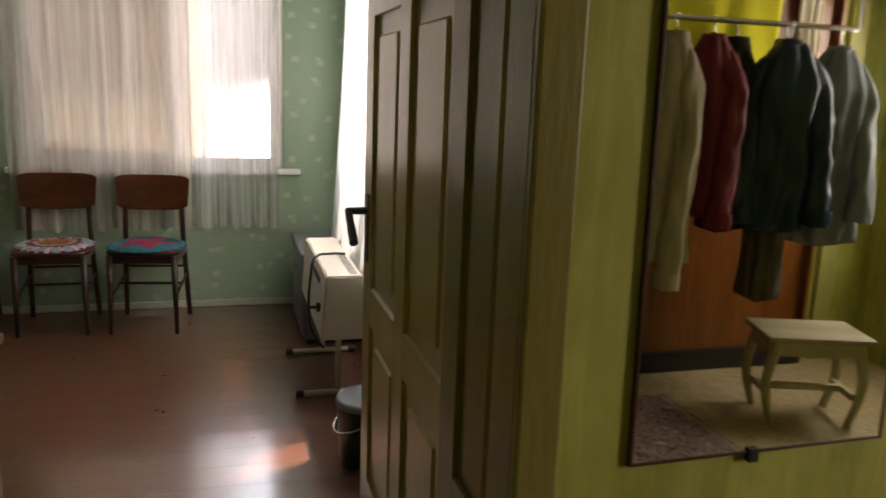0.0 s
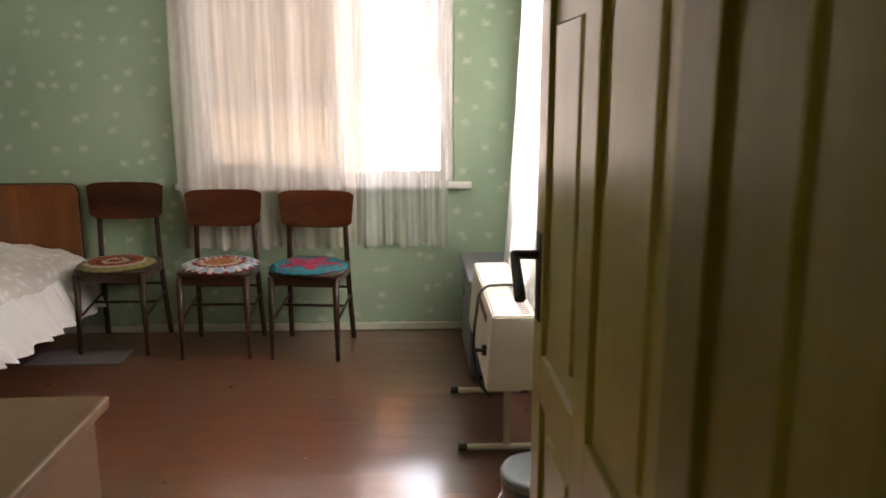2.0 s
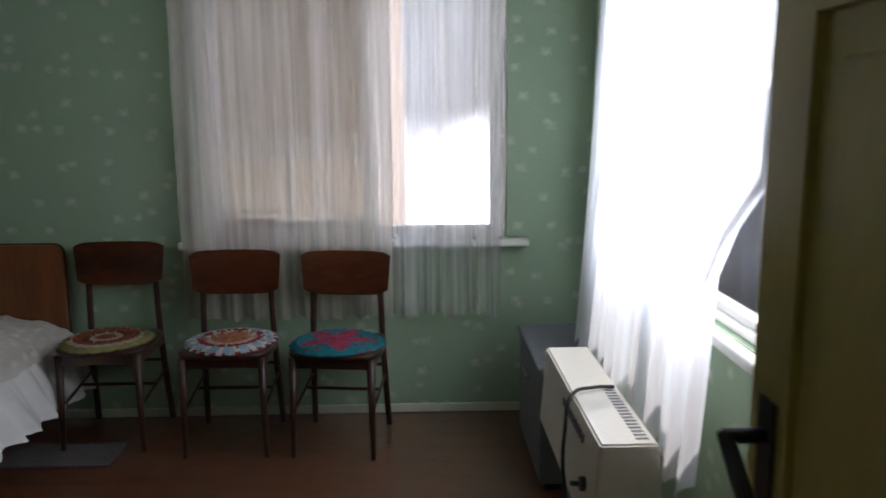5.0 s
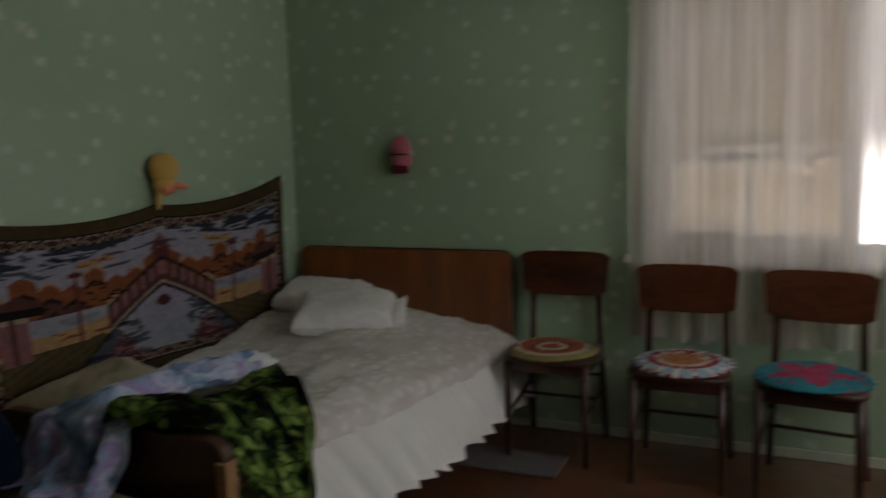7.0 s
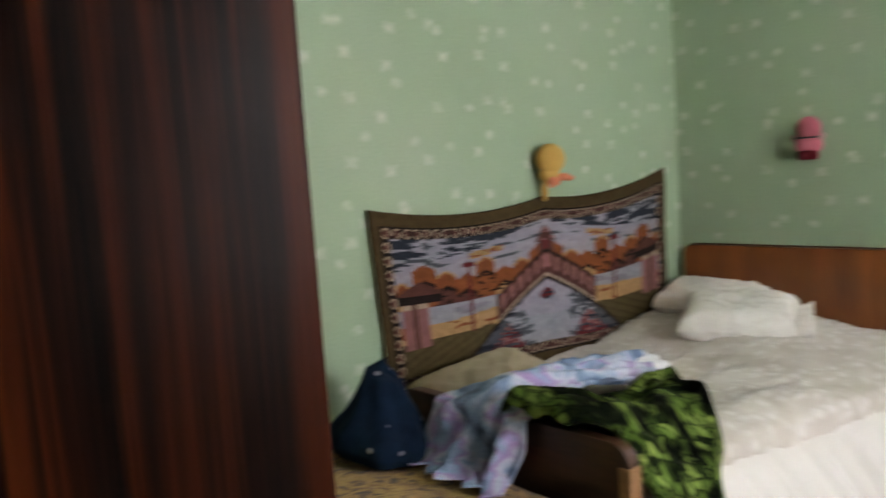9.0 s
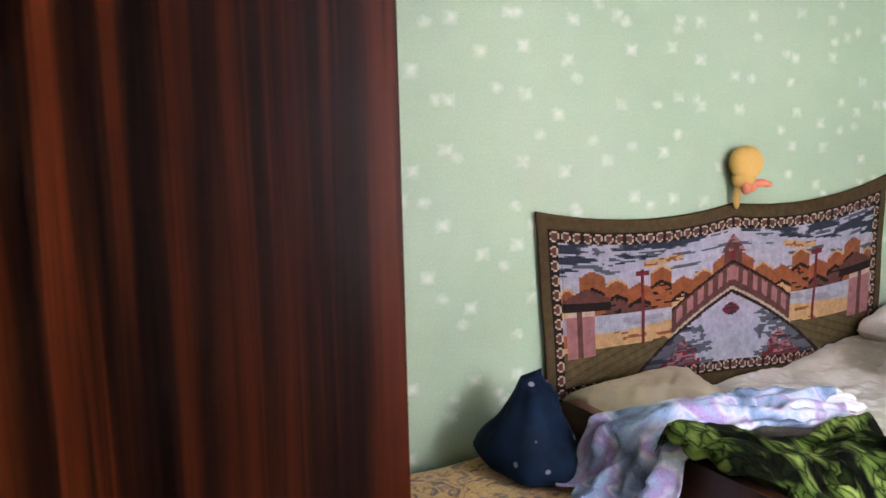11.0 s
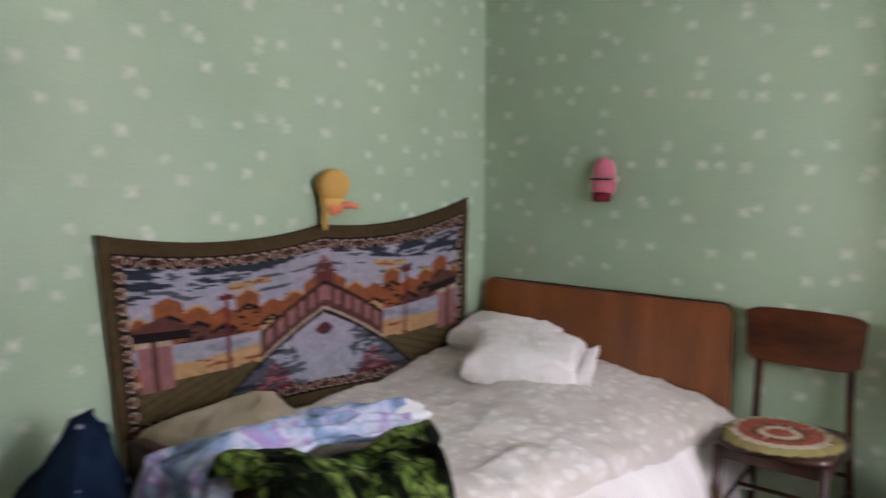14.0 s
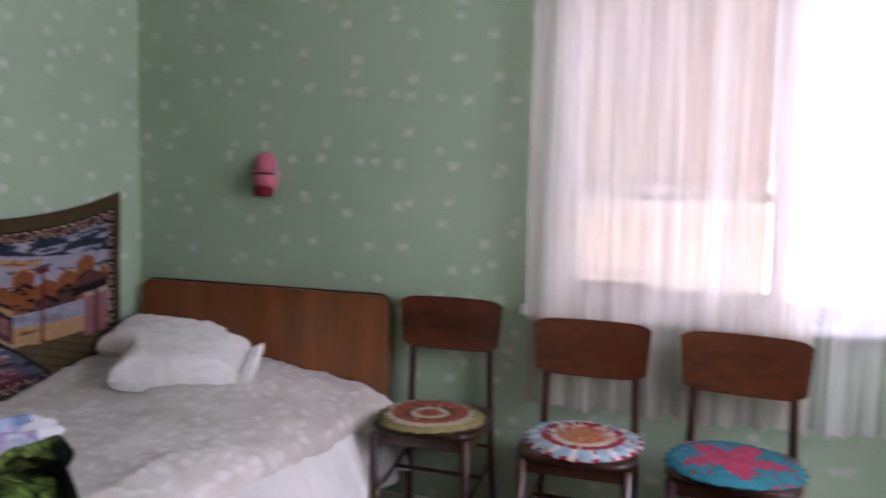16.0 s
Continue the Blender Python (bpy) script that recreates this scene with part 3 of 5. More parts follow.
part("dado", boxes((-6, 2.71, 1.47, 1.498, 0, 1.66), bevel=0.004), plain("pale_pink_plaster", (0.62, 0.47, 0.395), 0.9, vary=0.2, fine=20, coarse=2), nb, "pale pink rendered lower wall")
part("roof", boxes((-6.4, 2.95, 1.2, 6.9, 5.2, 5.4), bevel=0.02), M_COUCHSIDE, nb)
# added emission imitates window glare; its blue upper band feeds the floor's reflection
M_BACKGLOW, nt_, n_, l_, b_ = shader("backdrop_glow")
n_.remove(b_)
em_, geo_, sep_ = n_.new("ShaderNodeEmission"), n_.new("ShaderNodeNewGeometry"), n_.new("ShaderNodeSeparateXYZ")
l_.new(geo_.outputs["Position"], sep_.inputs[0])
glow_noise = noise_tex(nt_, geo_.outputs["Position"], 0.9, 2)
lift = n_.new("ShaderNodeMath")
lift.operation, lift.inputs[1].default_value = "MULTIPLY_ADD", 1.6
l_.new(glow_noise, lift.inputs[0])
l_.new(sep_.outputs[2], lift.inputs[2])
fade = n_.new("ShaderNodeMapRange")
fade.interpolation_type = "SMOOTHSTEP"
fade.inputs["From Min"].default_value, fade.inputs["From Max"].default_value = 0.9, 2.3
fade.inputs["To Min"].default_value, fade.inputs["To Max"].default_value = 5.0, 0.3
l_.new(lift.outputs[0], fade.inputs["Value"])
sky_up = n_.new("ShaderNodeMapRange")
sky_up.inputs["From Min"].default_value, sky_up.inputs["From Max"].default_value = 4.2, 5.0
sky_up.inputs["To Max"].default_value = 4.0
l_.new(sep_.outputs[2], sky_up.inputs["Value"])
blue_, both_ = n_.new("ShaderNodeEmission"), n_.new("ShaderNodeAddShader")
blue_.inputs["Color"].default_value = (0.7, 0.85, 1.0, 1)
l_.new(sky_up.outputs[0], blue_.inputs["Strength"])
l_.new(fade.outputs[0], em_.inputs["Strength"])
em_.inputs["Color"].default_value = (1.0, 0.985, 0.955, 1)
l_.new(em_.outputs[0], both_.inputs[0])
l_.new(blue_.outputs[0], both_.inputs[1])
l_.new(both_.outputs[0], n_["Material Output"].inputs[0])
tagged(part("backdrop", boxes((2.7, 16, 7.4, 7.5, -0.35, 9)), M_BACKGLOW), "glowing backdrop standing in for the yard and sky outside the window", "backdrop", "", "structure")


# ---------- curtains ----------
def curtain(name, m, width, z0, z1, folds, depth, mat, label, seed, scallop=0.02, taper=0.0, flare=0.0):
    """A gathered net on a rod; local x along the rod."""
    c = thing(name, m, label, "curtain")
    def f(u, v):
        ph = u * folds * 2 * math.pi + 2.2 * n3(u * 5, v * 0.7, seed)
        spread = 0.55 + 0.45 * (1 - v)
        y = depth * spread * (math.sin(ph) * 0.6 + 0.5 * n3(u * 16, v * 1.5, seed + 3) + 0.3 * math.sin(2.3 * ph + seed)) - flare * (1 - v) ** 1.5
        x = width * u * (1 - taper * max(0.0, min(1.0, (0.42 - v) / 0.1))) + 0.012 * n3(u * 9, v * 2, seed + 7) - 0.6 * flare * (1 - v) * (1 - u)
        z = z0 + (z1 - z0) * v + (scallop * abs(math.sin(u * folds * 1.5 * math.pi)) + 0.02 * n3(u * 6, 0, seed)) * (1 - v)
        return (x, y, z)
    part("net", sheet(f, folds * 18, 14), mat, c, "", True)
    part("rod", rod(bmesh.new(), (-0.06, 0, z1 + 0.012), (width + 0.06, 0, z1 + 0.012), 0.011, seg=12), M_CHAIR, c)
    return c


curtain("net_curtain", pose(1.79, -0.096, 0), 0.96, 0.49, 2.36, 8, 0.019, M_SHEER_N, "cream lace net curtain hanging over the chair window", 2.1)
curtain("net_curtain", pose(2.72, -0.092, 0), 0.54, 0.5, 2.36, 5, 0.018, M_SHEER_N2, "cream lace net curtain glowing with daylight", 5.7)
curtain("net_curtain", pose(3.6, -0.52, 0, 0, 0, -90), 1.62, 0.5, 2.36, 13, 0.03, M_SHEER_E, "white net curtain bright with daylight above the heater", 9.4, 0.05, 0.15, 0.075)


# ---------- chairs ----------
def chair(m, label, height):
    c = thing("dining_chair", m, label, "chair", "chairs along the window wall")
    # seat, local x across, -y to the front
    def seat(u, v):
        a = u * 2 * math.pi
        k = 0.5 + 0.5 * math.sin(a)
        wx = 0.185 + 0.018 * (1 - k)
        s, t = math.cos(a), math.sin(a)
        q = 4.5
        r = (abs(s) ** q + abs(t) ** q) ** (-1 / q)
        ring = [0.0, 0.9, 0.985, 1.0, 1.0, 0.985, 0.9, 0.0]
        zz = [0.432, 0.432, 0.435, 0.441, 0.449, 0.455, 0.458, 0.452]
        i = min(int(round(v * 7)), 7)
        return (wx * s * r * ring[i], -0.02 + 0.195 * t * r * ring[i], zz[i])
    part("seat", sheet(seat, 40, 7, True), M_CHAIR, c, "", True)
    part("seat_apron", boxes((-0.165, 0.165, -0.19, -0.172, 0.39, 0.432), (-0.165, 0.165, 0.135, 0.15, 0.39, 0.432),
                             (-0.178, -0.162, -0.17, 0.135, 0.39, 0.432), (0.162, 0.178, -0.17, 0.135, 0.39, 0.432), bevel=0.003), M_CHAIR, c)
    for sx in (-1, 1):
        part("front_leg", rod(bmesh.new(), (sx * 0.172, -0.2, 0), (sx * 0.166, -0.182, 0.432), 0.011, 0.019, 10), M_CHAIR, c, "", True)
        tube("back_post", [(sx * 0.178, 0.19, 0.0), (sx * 0.168, 0.158, 0.25), (sx * 0.16, 0.148, 0.45), (sx * 0.154, 0.15, 0.66), (sx * 0.15, 0.158, height - 0.03)], 0.0145, M_CHAIR, c)
        part("side_stretcher", rod(bmesh.new(), (sx * 0.168, -0.19, 0.2), (sx * 0.17, 0.168, 0.26), 0.007), M_CHAIR, c)
    part("back_stretcher", rod(bmesh.new(), (-0.168, 0.164, 0.3), (0.168, 0.164, 0.3), 0.0075), M_CHAIR, c)
    part("middle_stretcher", rod(bmesh.new(), (-0.168, 0.02, 0.232), (0.168, 0.02, 0.232), 0.0075), M_CHAIR, c)
    # curved backrest board
    def back(u, v):
        cyc = [(0.0, 0), (0.0, 1), (0.012, 1), (0.012, 0), (0.0, 0)]
        k = min(int(v * 4 + 0.001), 4)
        d, top = cyc[k]
        s = (u - 0.5) * 2
        half = 0.204 - (0.012 if not top else 0.0)
        edge = 0.012 * abs(s) ** 8
        x = s * half
        z = (height - 0.018 * abs(s) ** 10 + 0.004 * (1 - s * s)) if top else (height - 0.198 + 0.022 * abs(s) ** 7 + 0.006 * s * s)
        y = 0.142 + 0.016 * (1 - s * s) + d - 0.012 * (0 if top else 1) + edge * 0
        return (x, y - 0.012, z)
    part("backrest", sheet(back, 24, 4), M_CHAIRBACK, c)
    return c


chair(pose(1.495, -0.21, 0, 0, 0, 0), "dark walnut dining chair with a curved plywood back, beside the bed", 0.868)
chair(pose(2.04, -0.285, 0, 0, 0, 0), "dark walnut dining chair with a curved plywood back, under the window", 0.835)
chair(pose(2.525, -0.32, 0, 0, 0, -7), "dark walnut dining chair with a reddish plywood back", 0.832)


def yarn(name, c):
    return plain(name, c, 0.95, vary=0.3, fine=140, coarse=30, bumpy=0.6)


Y = {k: yarn("yarn_" + k, c) for k, c in dict(olive=(0.24, 0.21, 0.08), rust=(0.3, 0.08, 0.045), brown=(0.16, 0.06, 0.03), cream=(0.45, 0.38, 0.28), sky=(0.26, 0.38, 0.44),
     red=(0.28, 0.035, 0.045), orange=(0.38, 0.15, 0.06), teal=(0.02, 0.16, 0.19), rose=(0.34, 0.045, 0.085), white=(0.55, 0.51, 0.47)).items()}


def seat_pad(m, radius, keys, choose, label):
    """A crocheted round pad: rings of loops in several yarns."""
    rings, seg = 14, 96
    rr = random.Random(round(radius * 1000))
    pick = lambda a, r: choose(a, max(0.0, min(0.99, r + rr.uniform(-0.035, 0.035)))) if rr.random() < 0.93 else rr.randrange(len(keys))
    bm = bmesh.new()
    def pt(i, j, top):
        r = radius * j / rings
        a = 2 * math.pi * i / seg
        wob = 1 + (0.03 * math.sin(a * 3 + radius * 40) + 0.025 * math.sin(a * 22)) * (j / rings) ** 4
        z = 0.004 + (0.014 + 0.004 * math.cos(j * math.pi) + 0.002 * math.sin(a * 24 + j)) * (1 - (j / rings) ** 10) if top else 0.0
        return (r * wob * math.cos(a), r * wob * math.sin(a) * 0.98, z)
    for top in (True, False):
        rows = [[bm.verts.new(pt(i, j, top)) for i in range(seg)] for j in range(1, rings + 1)]
        mid = bm.verts.new(pt(0, 0, top))
        for i in range(seg):
            k = (i + 1) % seg
            f = bm.faces.new((mid, rows[0][i], rows[0][k]) if top else (mid, rows[0][k], rows[0][i]))
            f.material_index = pick(i / seg, 0.0)
            for j in range(rings - 1):
                q = (rows[j][i], rows[j + 1][i], rows[j + 1][k], rows[j][k])
                f = bm.faces.new(q if top else q[::-1])
                f.material_index = pick(i / seg, (j + 1) / rings)
        if top:
            rim = rows[-1]
    low = rows[-1]
    for i in range(seg):
        k = (i + 1) % seg
        f = bm.faces.new((rim[i], low[i], low[k], rim[k]))
        f.material_index = pick(i / seg, 0.99)
    pad = thing("seat_pad", m, label, "cushion", "crocheted pads on the chairs")
    for name, r0, r1 in (("centre", -1, 0.5), ("ring", 0.5, 0.82), ("rim", 0.82, 9)):
        piece = bm.copy()
        far = [f for f in piece.faces if not r0 <= f.calc_center_median().xy.length / radius < r1]
        bmesh.ops.delete(piece, geom=far, context="FACES")
        part(name, piece, [Y[k] for k in keys], pad, "", True)
    bm.free()
    return pad


seat_pad(pose(1.485, -0.262, 0.459, 0, 0, 12), 0.195, ["olive", "rust", "brown", "cream"],
         lambda a, r: 0 if r > 0.78 else (3 if r > 0.68 else (1 if r > 0.45 else (2 if r > 0.33 else (3 if r > 0.2 else 1)))), "olive and rust crocheted round seat pad on a chair")
seat_pad(pose(2.045, -0.315, 0.459, 0, 0, 40), 0.2, ["white", "sky", "red", "orange", "cream"],
         lambda a, r: (2 if r > 0.9 and int(a * 48) % 2 else ((0 if int(a * 48) % 3 == 0 else 1) if r > 0.66 else (2 if r > 0.52 else (4 if r > 0.4 else 3)))), "white, blue and red crocheted round seat pad on a chair")
seat_pad(pose(2.515, -0.36, 0.459, 0, 0, -10), 0.205, ["teal", "rose", "red"],
         lambda a, r: 1 if r < 0.3 + 0.5 * abs(((a * 5) % 1) - 0.5) * 2 else 0, "teal crocheted seat pad with a crimson star on a chair")

# ---------- heater, grey cabinet, bucket ----------
ht = thing("convector_heater", pose(0, 0, 0), "cream enamelled convector heater on tube feet below the window", "heater")
bm = bmesh.new()
prof = [(3.312, 0.325), (3.333, 0.6), (3.485, 0.6), (3.515, 0.325)]
ends = [[bm.verts.new((x, y, z)) for x, z in prof] for y in (-1.77, -0.92)]
bm.faces.new(ends[0]); bm.faces.new(ends[1][::-1])
for i in range(4):
    k = (i + 1) % 4
    bm.faces.new((ends[0][k], ends[0][i], ends[1][i], ends[1][k]))
bmesh.ops.bevel(bm, geom=list(bm.edges), offset=0.006, segments=2, affect="EDGES")
part("body", bm, M_HEAT, ht)
for y in (-1.575, -1.0):
    fb = part("foot", rod(bmesh.new(), (3.245, y, 0.02), (3.56, y, 0.02), 0.0125, seg=12), M_STEELTUBE, ht)
    part("support", boxes((3.4, 3.425, y - 0.006, y + 0.006, 0.03, 0.327)), M_STEELTUBE, ht)
    for x in (3.225, 3.545):
        part("end_cap", rod(bmesh.new(), (x, y, 0.02), (x + 0.035, y, 0.02), 0.017, seg=12), M_BLACK, fb)
part("control_knob", rod(rod(bmesh.new(), (3.325, -1.66, 0.44), (3.305, -1.66, 0.44), 0.02), (3.305, -1.66, 0.44), (3.28, -1.66, 0.442), 0.007), M_BLACK, ht, "black rotary thermostat knob")
for i in range(9):
    part("vent_slot", boxes((3.322, 3.334, -1.6 + i * 0.035, -1.585 + i * 0.035, 0.53, 0.555)), M_GREYBOX, ht)
for i in range(16):
    part("top_slot", boxes((3.435, 3.468, -1.74 + i * 0.024, -1.729 + i * 0.024, 0.598, 0.6012)), M_GREYBOX, ht)
tube("power_cord", [(3.47, -1.36, 0.606), (3.4, -1.38, 0.612), (3.33, -1.42, 0.606), (3.3, -1.47, 0.52), (3.288, -1.53, 0.38), (3.3, -1.6, 0.3), (3.34, -1.64, 0.25)], 0.006, M_BLACK, ht, "black cord looped over the heater")

gb = thing("storage_box", pose(0, 0, 0), "low dark grey metal cabinet in the corner below the window", "cabinet")
part("body", boxes((3.325, 3.66, -0.86, -0.25, 0.03, 0.47), bevel=0.01), M_GREYBOX, gb)
part("lid", boxes((3.315, 3.665, -0.87, -0.24, 0.47, 0.5), bevel=0.008), M_GREYBOX, gb)
part("plinth", boxes((3.35, 3.65, -0.83, -0.28, 0.0, 0.03)), M_BLACK, gb)
part("pull", rod(bmesh.new(), (3.31, -0.5, 0.38), (3.31, -0.62, 0.38), 0.008), M_CHROME, gb)

bk = thing("lidded_bucket", pose(3.44, -2.2, 0), "dark teal plastic bucket with a pale lid beside the door", "bucket")
part("body", lathe([(0.0, 0.0), (0.1, 0.0), (0.108, 0.02), (0.118, 0.16), (0.122, 0.215), (0.122, 0.23)]), M_TEAL, bk, "", True)
part("lid", lathe([(0.124, 0.225), (0.126, 0.238), (0.12, 0.25), (0.09, 0.252), (0.0, 0.26)]), M_LID, bk, "pale grey plastic lid", True)
tube("bail", [(-0.0, -0.124, 0.2), (-0.09, -0.09, 0.15), (-0.13, 0, 0.13), (-0.09, 0.09, 0.15), (0.0, 0.124, 0.2)], 0.004, M_CHROME, bk)

# ---------- table by the door, wardrobe ----------
tb = thing("kitchen_cupboard_table", pose(0, 0, 0), "low tan painted cupboard with a worn flat top by the door", "cupboard")
part("body", boxes((1.62, 2.345, -3.5, -2.69, 0.06, 0.665), bevel=0.004), M_TABLESIDE, tb)
part("top", boxes((1.6, 2.37, -3.58, -2.66, 0.667, 0.695), bevel=0.006), M_TABLE, tb, "tan laminate top with a worn edge")
part("plinth", boxes((1.66, 2.27, -3.48, -2.73, 0.0, 0.058)), M_BEDDARK, tb)
for x in (1.635, 1.985):
    dr = part("cupboard_door", boxes((x, x + 0.345, -2.688, -2.67, 0.09, 0.65), bevel=0.004), M_TABLESIDE, tb)
    part("knob", ball(bmesh.new(), (x + 0.29, -2.655, 0.4), 0.014, 10), M_BEDDARK, dr)

wd = thing("wardrobe", pose(0, 0, 0), "tall dark mahogany wardrobe with a glossy grained side", "wardrobe")
part("side_panel", boxes((1.475, 1.5, -3.58, -3.0, 0.0, 2.1), bevel=0.003), M_WARD, wd)
part("side_panel", boxes((0.42, 0.445, -3.58, -3.0, 0.0, 2.1), bevel=0.003), M_WARD, wd)
part("top", boxes((0.447, 1.473, -3.58, -3.01, 2.07, 2.1)), M_WARD, wd)
part("base", boxes((0.447, 1.473, -3.58, -3.02, 0.0, 0.08)), M_WARD, wd)
part("back_panel", boxes((0.447, 1.473, -3.58, -3.56, 0.082, 2.068)), M_WARD, wd)
for x in (0.449, 0.963):
    d = part("wardrobe_door", boxes((x, x + 0.508, -3.02, -3.0, 0.085, 2.065), bevel=0.003), M_WARD, wd)
    part("knob", ball(bmesh.new(), (x + (0.48 if x < 0.9 else 0.05), -2.99, 1.05), 0.013, 10), M_CHROME, d)

# ---------- bed ----------
bed = thing("bed", pose(0, 0, 0), "wooden bed with a veneered headboard and an off-white ruffled bedspread", "bed")
def board(x0, x1, y0, y1, z0, z1, rr, right_only=False):
    """An upright board with rounded upper corners."""
    pts = [(x0, z0), (x1, z0)]
    for k in range(7):
        a = k / 6 * math.pi / 2
        pts.append((x1 - rr + rr * math.cos(a), z1 - rr + rr * math.sin(a)))
    r2 = 0.015 if right_only else rr
    for k in range(7):
        a = math.pi / 2 + k / 6 * math.pi / 2
        pts.append((x0 + r2 + r2 * math.cos(a), z1 - r2 + r2 * math.sin(a)))
    bm = bmesh.new()
    a, b = [bm.verts.new((x, y0, z)) for x, z in pts], [bm.verts.new((x, y1, z)) for x, z in pts]
    bm.faces.new(a)
    bm.faces.new(b[::-1])
    for i in range(len(pts)):
        k = (i + 1) % len(pts)
        bm.faces.new((a[k], a[i], b[i], b[k]))
    return bm
hb = part("headboard", board(0.065, 1.23, -0.075, -0.045, 0.12, 0.858, 0.045), M_BED, bed, "orange-brown veneered headboard")
part("edge_band", board(0.06, 1.235, -0.044, -0.036, 0.12, 0.864, 0.047), M_BEDDARK, hb)
fbd = part("footboard", board(0.14, 1.05, -1.905, -1.865, 0.1, 0.592, 0.06), M_BEDDARK, bed, "dark brown veneered footboard with rounded corners")
part("edge_band", boxes((0.134, 0.168, -1.911, -1.903, 0.1, 0.57), bevel=0.003), M_EDGE, fbd, "pale worn wood edge")
part("edge_band", boxes((1.018, 1.056, -1.911, -1.862, 0.1, 0.535), bevel=0.004), M_EDGE, fbd, "pale worn wood edge")
for x in (0.1, 0.93):
    part("side_rail", boxes((x, x + 0.03, -1.85, -0.08, 0.2, 0.33), bevel=0.004), M_BEDDARK, bed)
    for y in (-1.85, -0.13):
        part("leg", boxes((x, x + 0.05, y, y + 0.05, 0, 0.2), bevel=0.004), M_BEDDARK, bed)
part("mattress", boxes((0.1, 0.96, -1.84, -0.09, 0.3, 0.44), bevel=0.03), M_PILLOWTAN, bed)


def edge(y):
    """Where the bedspread rolls over the open side; it hangs wider towards the head."""
    return 1.255 + 0.19 * (y + 0.07)


def spread_z(x, y):
    """Height of the rumpled bedspread."""
    z = 0.487 + 0.024 * n3(x * 3.1, y * 3.1, 1.7) + 0.012 * n3(x * 9, y * 8, 4.1) + 0.006 * abs(n3(x * 15 + 4 * n3(x * 3, y * 3), y * 9, 7.3)) + 0.008 * n3(x * 22, y * 19, 2.2) + 0.004 * n3(x * 41, y * 37, 5.2)
    ease = lambda t: max(0.0, min(1.0, t)) ** 2 * (3 - 2 * max(0.0, min(1.0, t)))
    z += 0.085 * ease((1.25 - x) / 0.6) * ease((y + 0.85) / 0.55)     # bolster under the spread
    return z - 0.035 * max(0, (x - edge(y) + 0.16) / 0.16) ** 2


def spread(u, v):
    y = -0.085 - 1.74 * v
    e = edge(y)
    if u < 0.82:
        x = 0.04 + (u / 0.82) * (e - 0.04)
        return (x, y, spread_z(x, y))
    k = (u - 0.82) / 0.18
    a = k * math.pi / 2
    return (e + 0.03 * math.sin(a) + 0.006 * n3(y * 12, k), y, spread_z(e, y) - 0.05 * (1 - math.cos(a)) - 0.02 * k)
sp = part("bedspread", sheet(spread, 90, 110), M_SPREAD, bed, "rumpled off-white cotton bedspread", True)


def ruffle(u, v):
    y = -0.07 - 1.76 * u
    f = math.sin(u * 88 + 4 * n3(u * 9, 0.3)) + 0.5 * n3(u * 60, v)
    e, hem = edge(y) + 0.027, min(1.32, 1.42 + 0.15 * (y + 0.07))
    return (e + (hem - e) * v ** 0.8 + 0.017 * f * (0.2 + v), y, spread_z(e - 0.027, y) - 0.065 - (0.2 + 0.014 * n3(u * 9, 5.0) + 0.003 * f) * v)
part("ruffle", sheet(ruffle, 520, 12), M_RUFFLE, sp, "white gathered ruffle along the bed side", True)


def ruffle_foot(u, v):
    x = 1.0 + (0.05 + 0.16 * v) * (1 - u)
    f = math.sin(u * 12 + 1.0) + 0.5 * n3(u * 20, v)
    return (x, -1.835 - 0.012 * f * (0.3 + v) - 0.02 * v, 0.41 - (0.21 + 0.012 * f) * v)
part("ruffle", sheet(ruffle_foot, 60, 12), M_RUFFLE, sp, "", True)


def pillow(name, m, sx, sy, sz, mat, label, seed, ends=()):
    """A stuffed cushion with pinched corners, a seam and, at the given ends, a gathered lace frill."""
    def f(u, v):
        top = v <= 0.5
        t = (v * 2 if top else (1 - v) * 2)
        x, y = (u - 0.5) * 2, (t - 0.5) * 2
        puff = max(0.0, (1 - x ** 4) * (1 - y ** 4)) ** 0.32
        pinch = 1 - 0.09 * (1 - abs(y) ** 2) * abs(x) ** 6
        tuck = 1 - 0.07 * (1 - abs(x) ** 2) * abs(y) ** 6
        h = sz * puff * (1 + 0.13 * n3(x * 1.6, y * 1.6, seed) + 0.07 * n3(x * 4, y * 4, seed + 2)) * (1 if top else -0.75)
        crease = 0.012 * n3(x * 5 + 2 * n3(x, y, seed), y * 3, seed + 4) * puff
        return (sx * x * pinch, sy * y * tuck, h + crease)
    ob = part(name, sheet(f, 48, 64), mat, None, "", True)
    ob.matrix_world = m
    for e in ends:
        def g(u, v):
            w = math.sin(u * 75) + 0.6 * n3(u * 18, v, seed)
            return (e * (sx * 0.95 + 0.055 * v), (u - 0.5) * 2 * sy * (1 + 0.04 * v), 0.014 * w * (0.3 + v) + 0.012 * v)
        thick(part("frill", sheet(g, 110, 5), M_PILLOW, ob, "gathered white lace frill", True), 0.003, 0)
    return tagged(ob, label, "pillow")


pillow("pillow", pose(0.28, -0.2, 0.615, 14, 3, 6), 0.24, 0.13, 0.085, M_PILLOW, "plump off-white pillow against the headboard", 1.0)
pillow("pillow", pose(0.52, -0.39, 0.592, 10, 2, 24), 0.235, 0.18, 0.095, M_PILLOW, "off-white pillow with a lace frill on the bedspread", 3.0, (1,))
pillow("pillow", pose(0.28, -1.64, 0.535, 4, -8, 74), 0.24, 0.19, 0.085, M_PILLOWTAN, "tan cloth pillow near the footboard", 6.0)


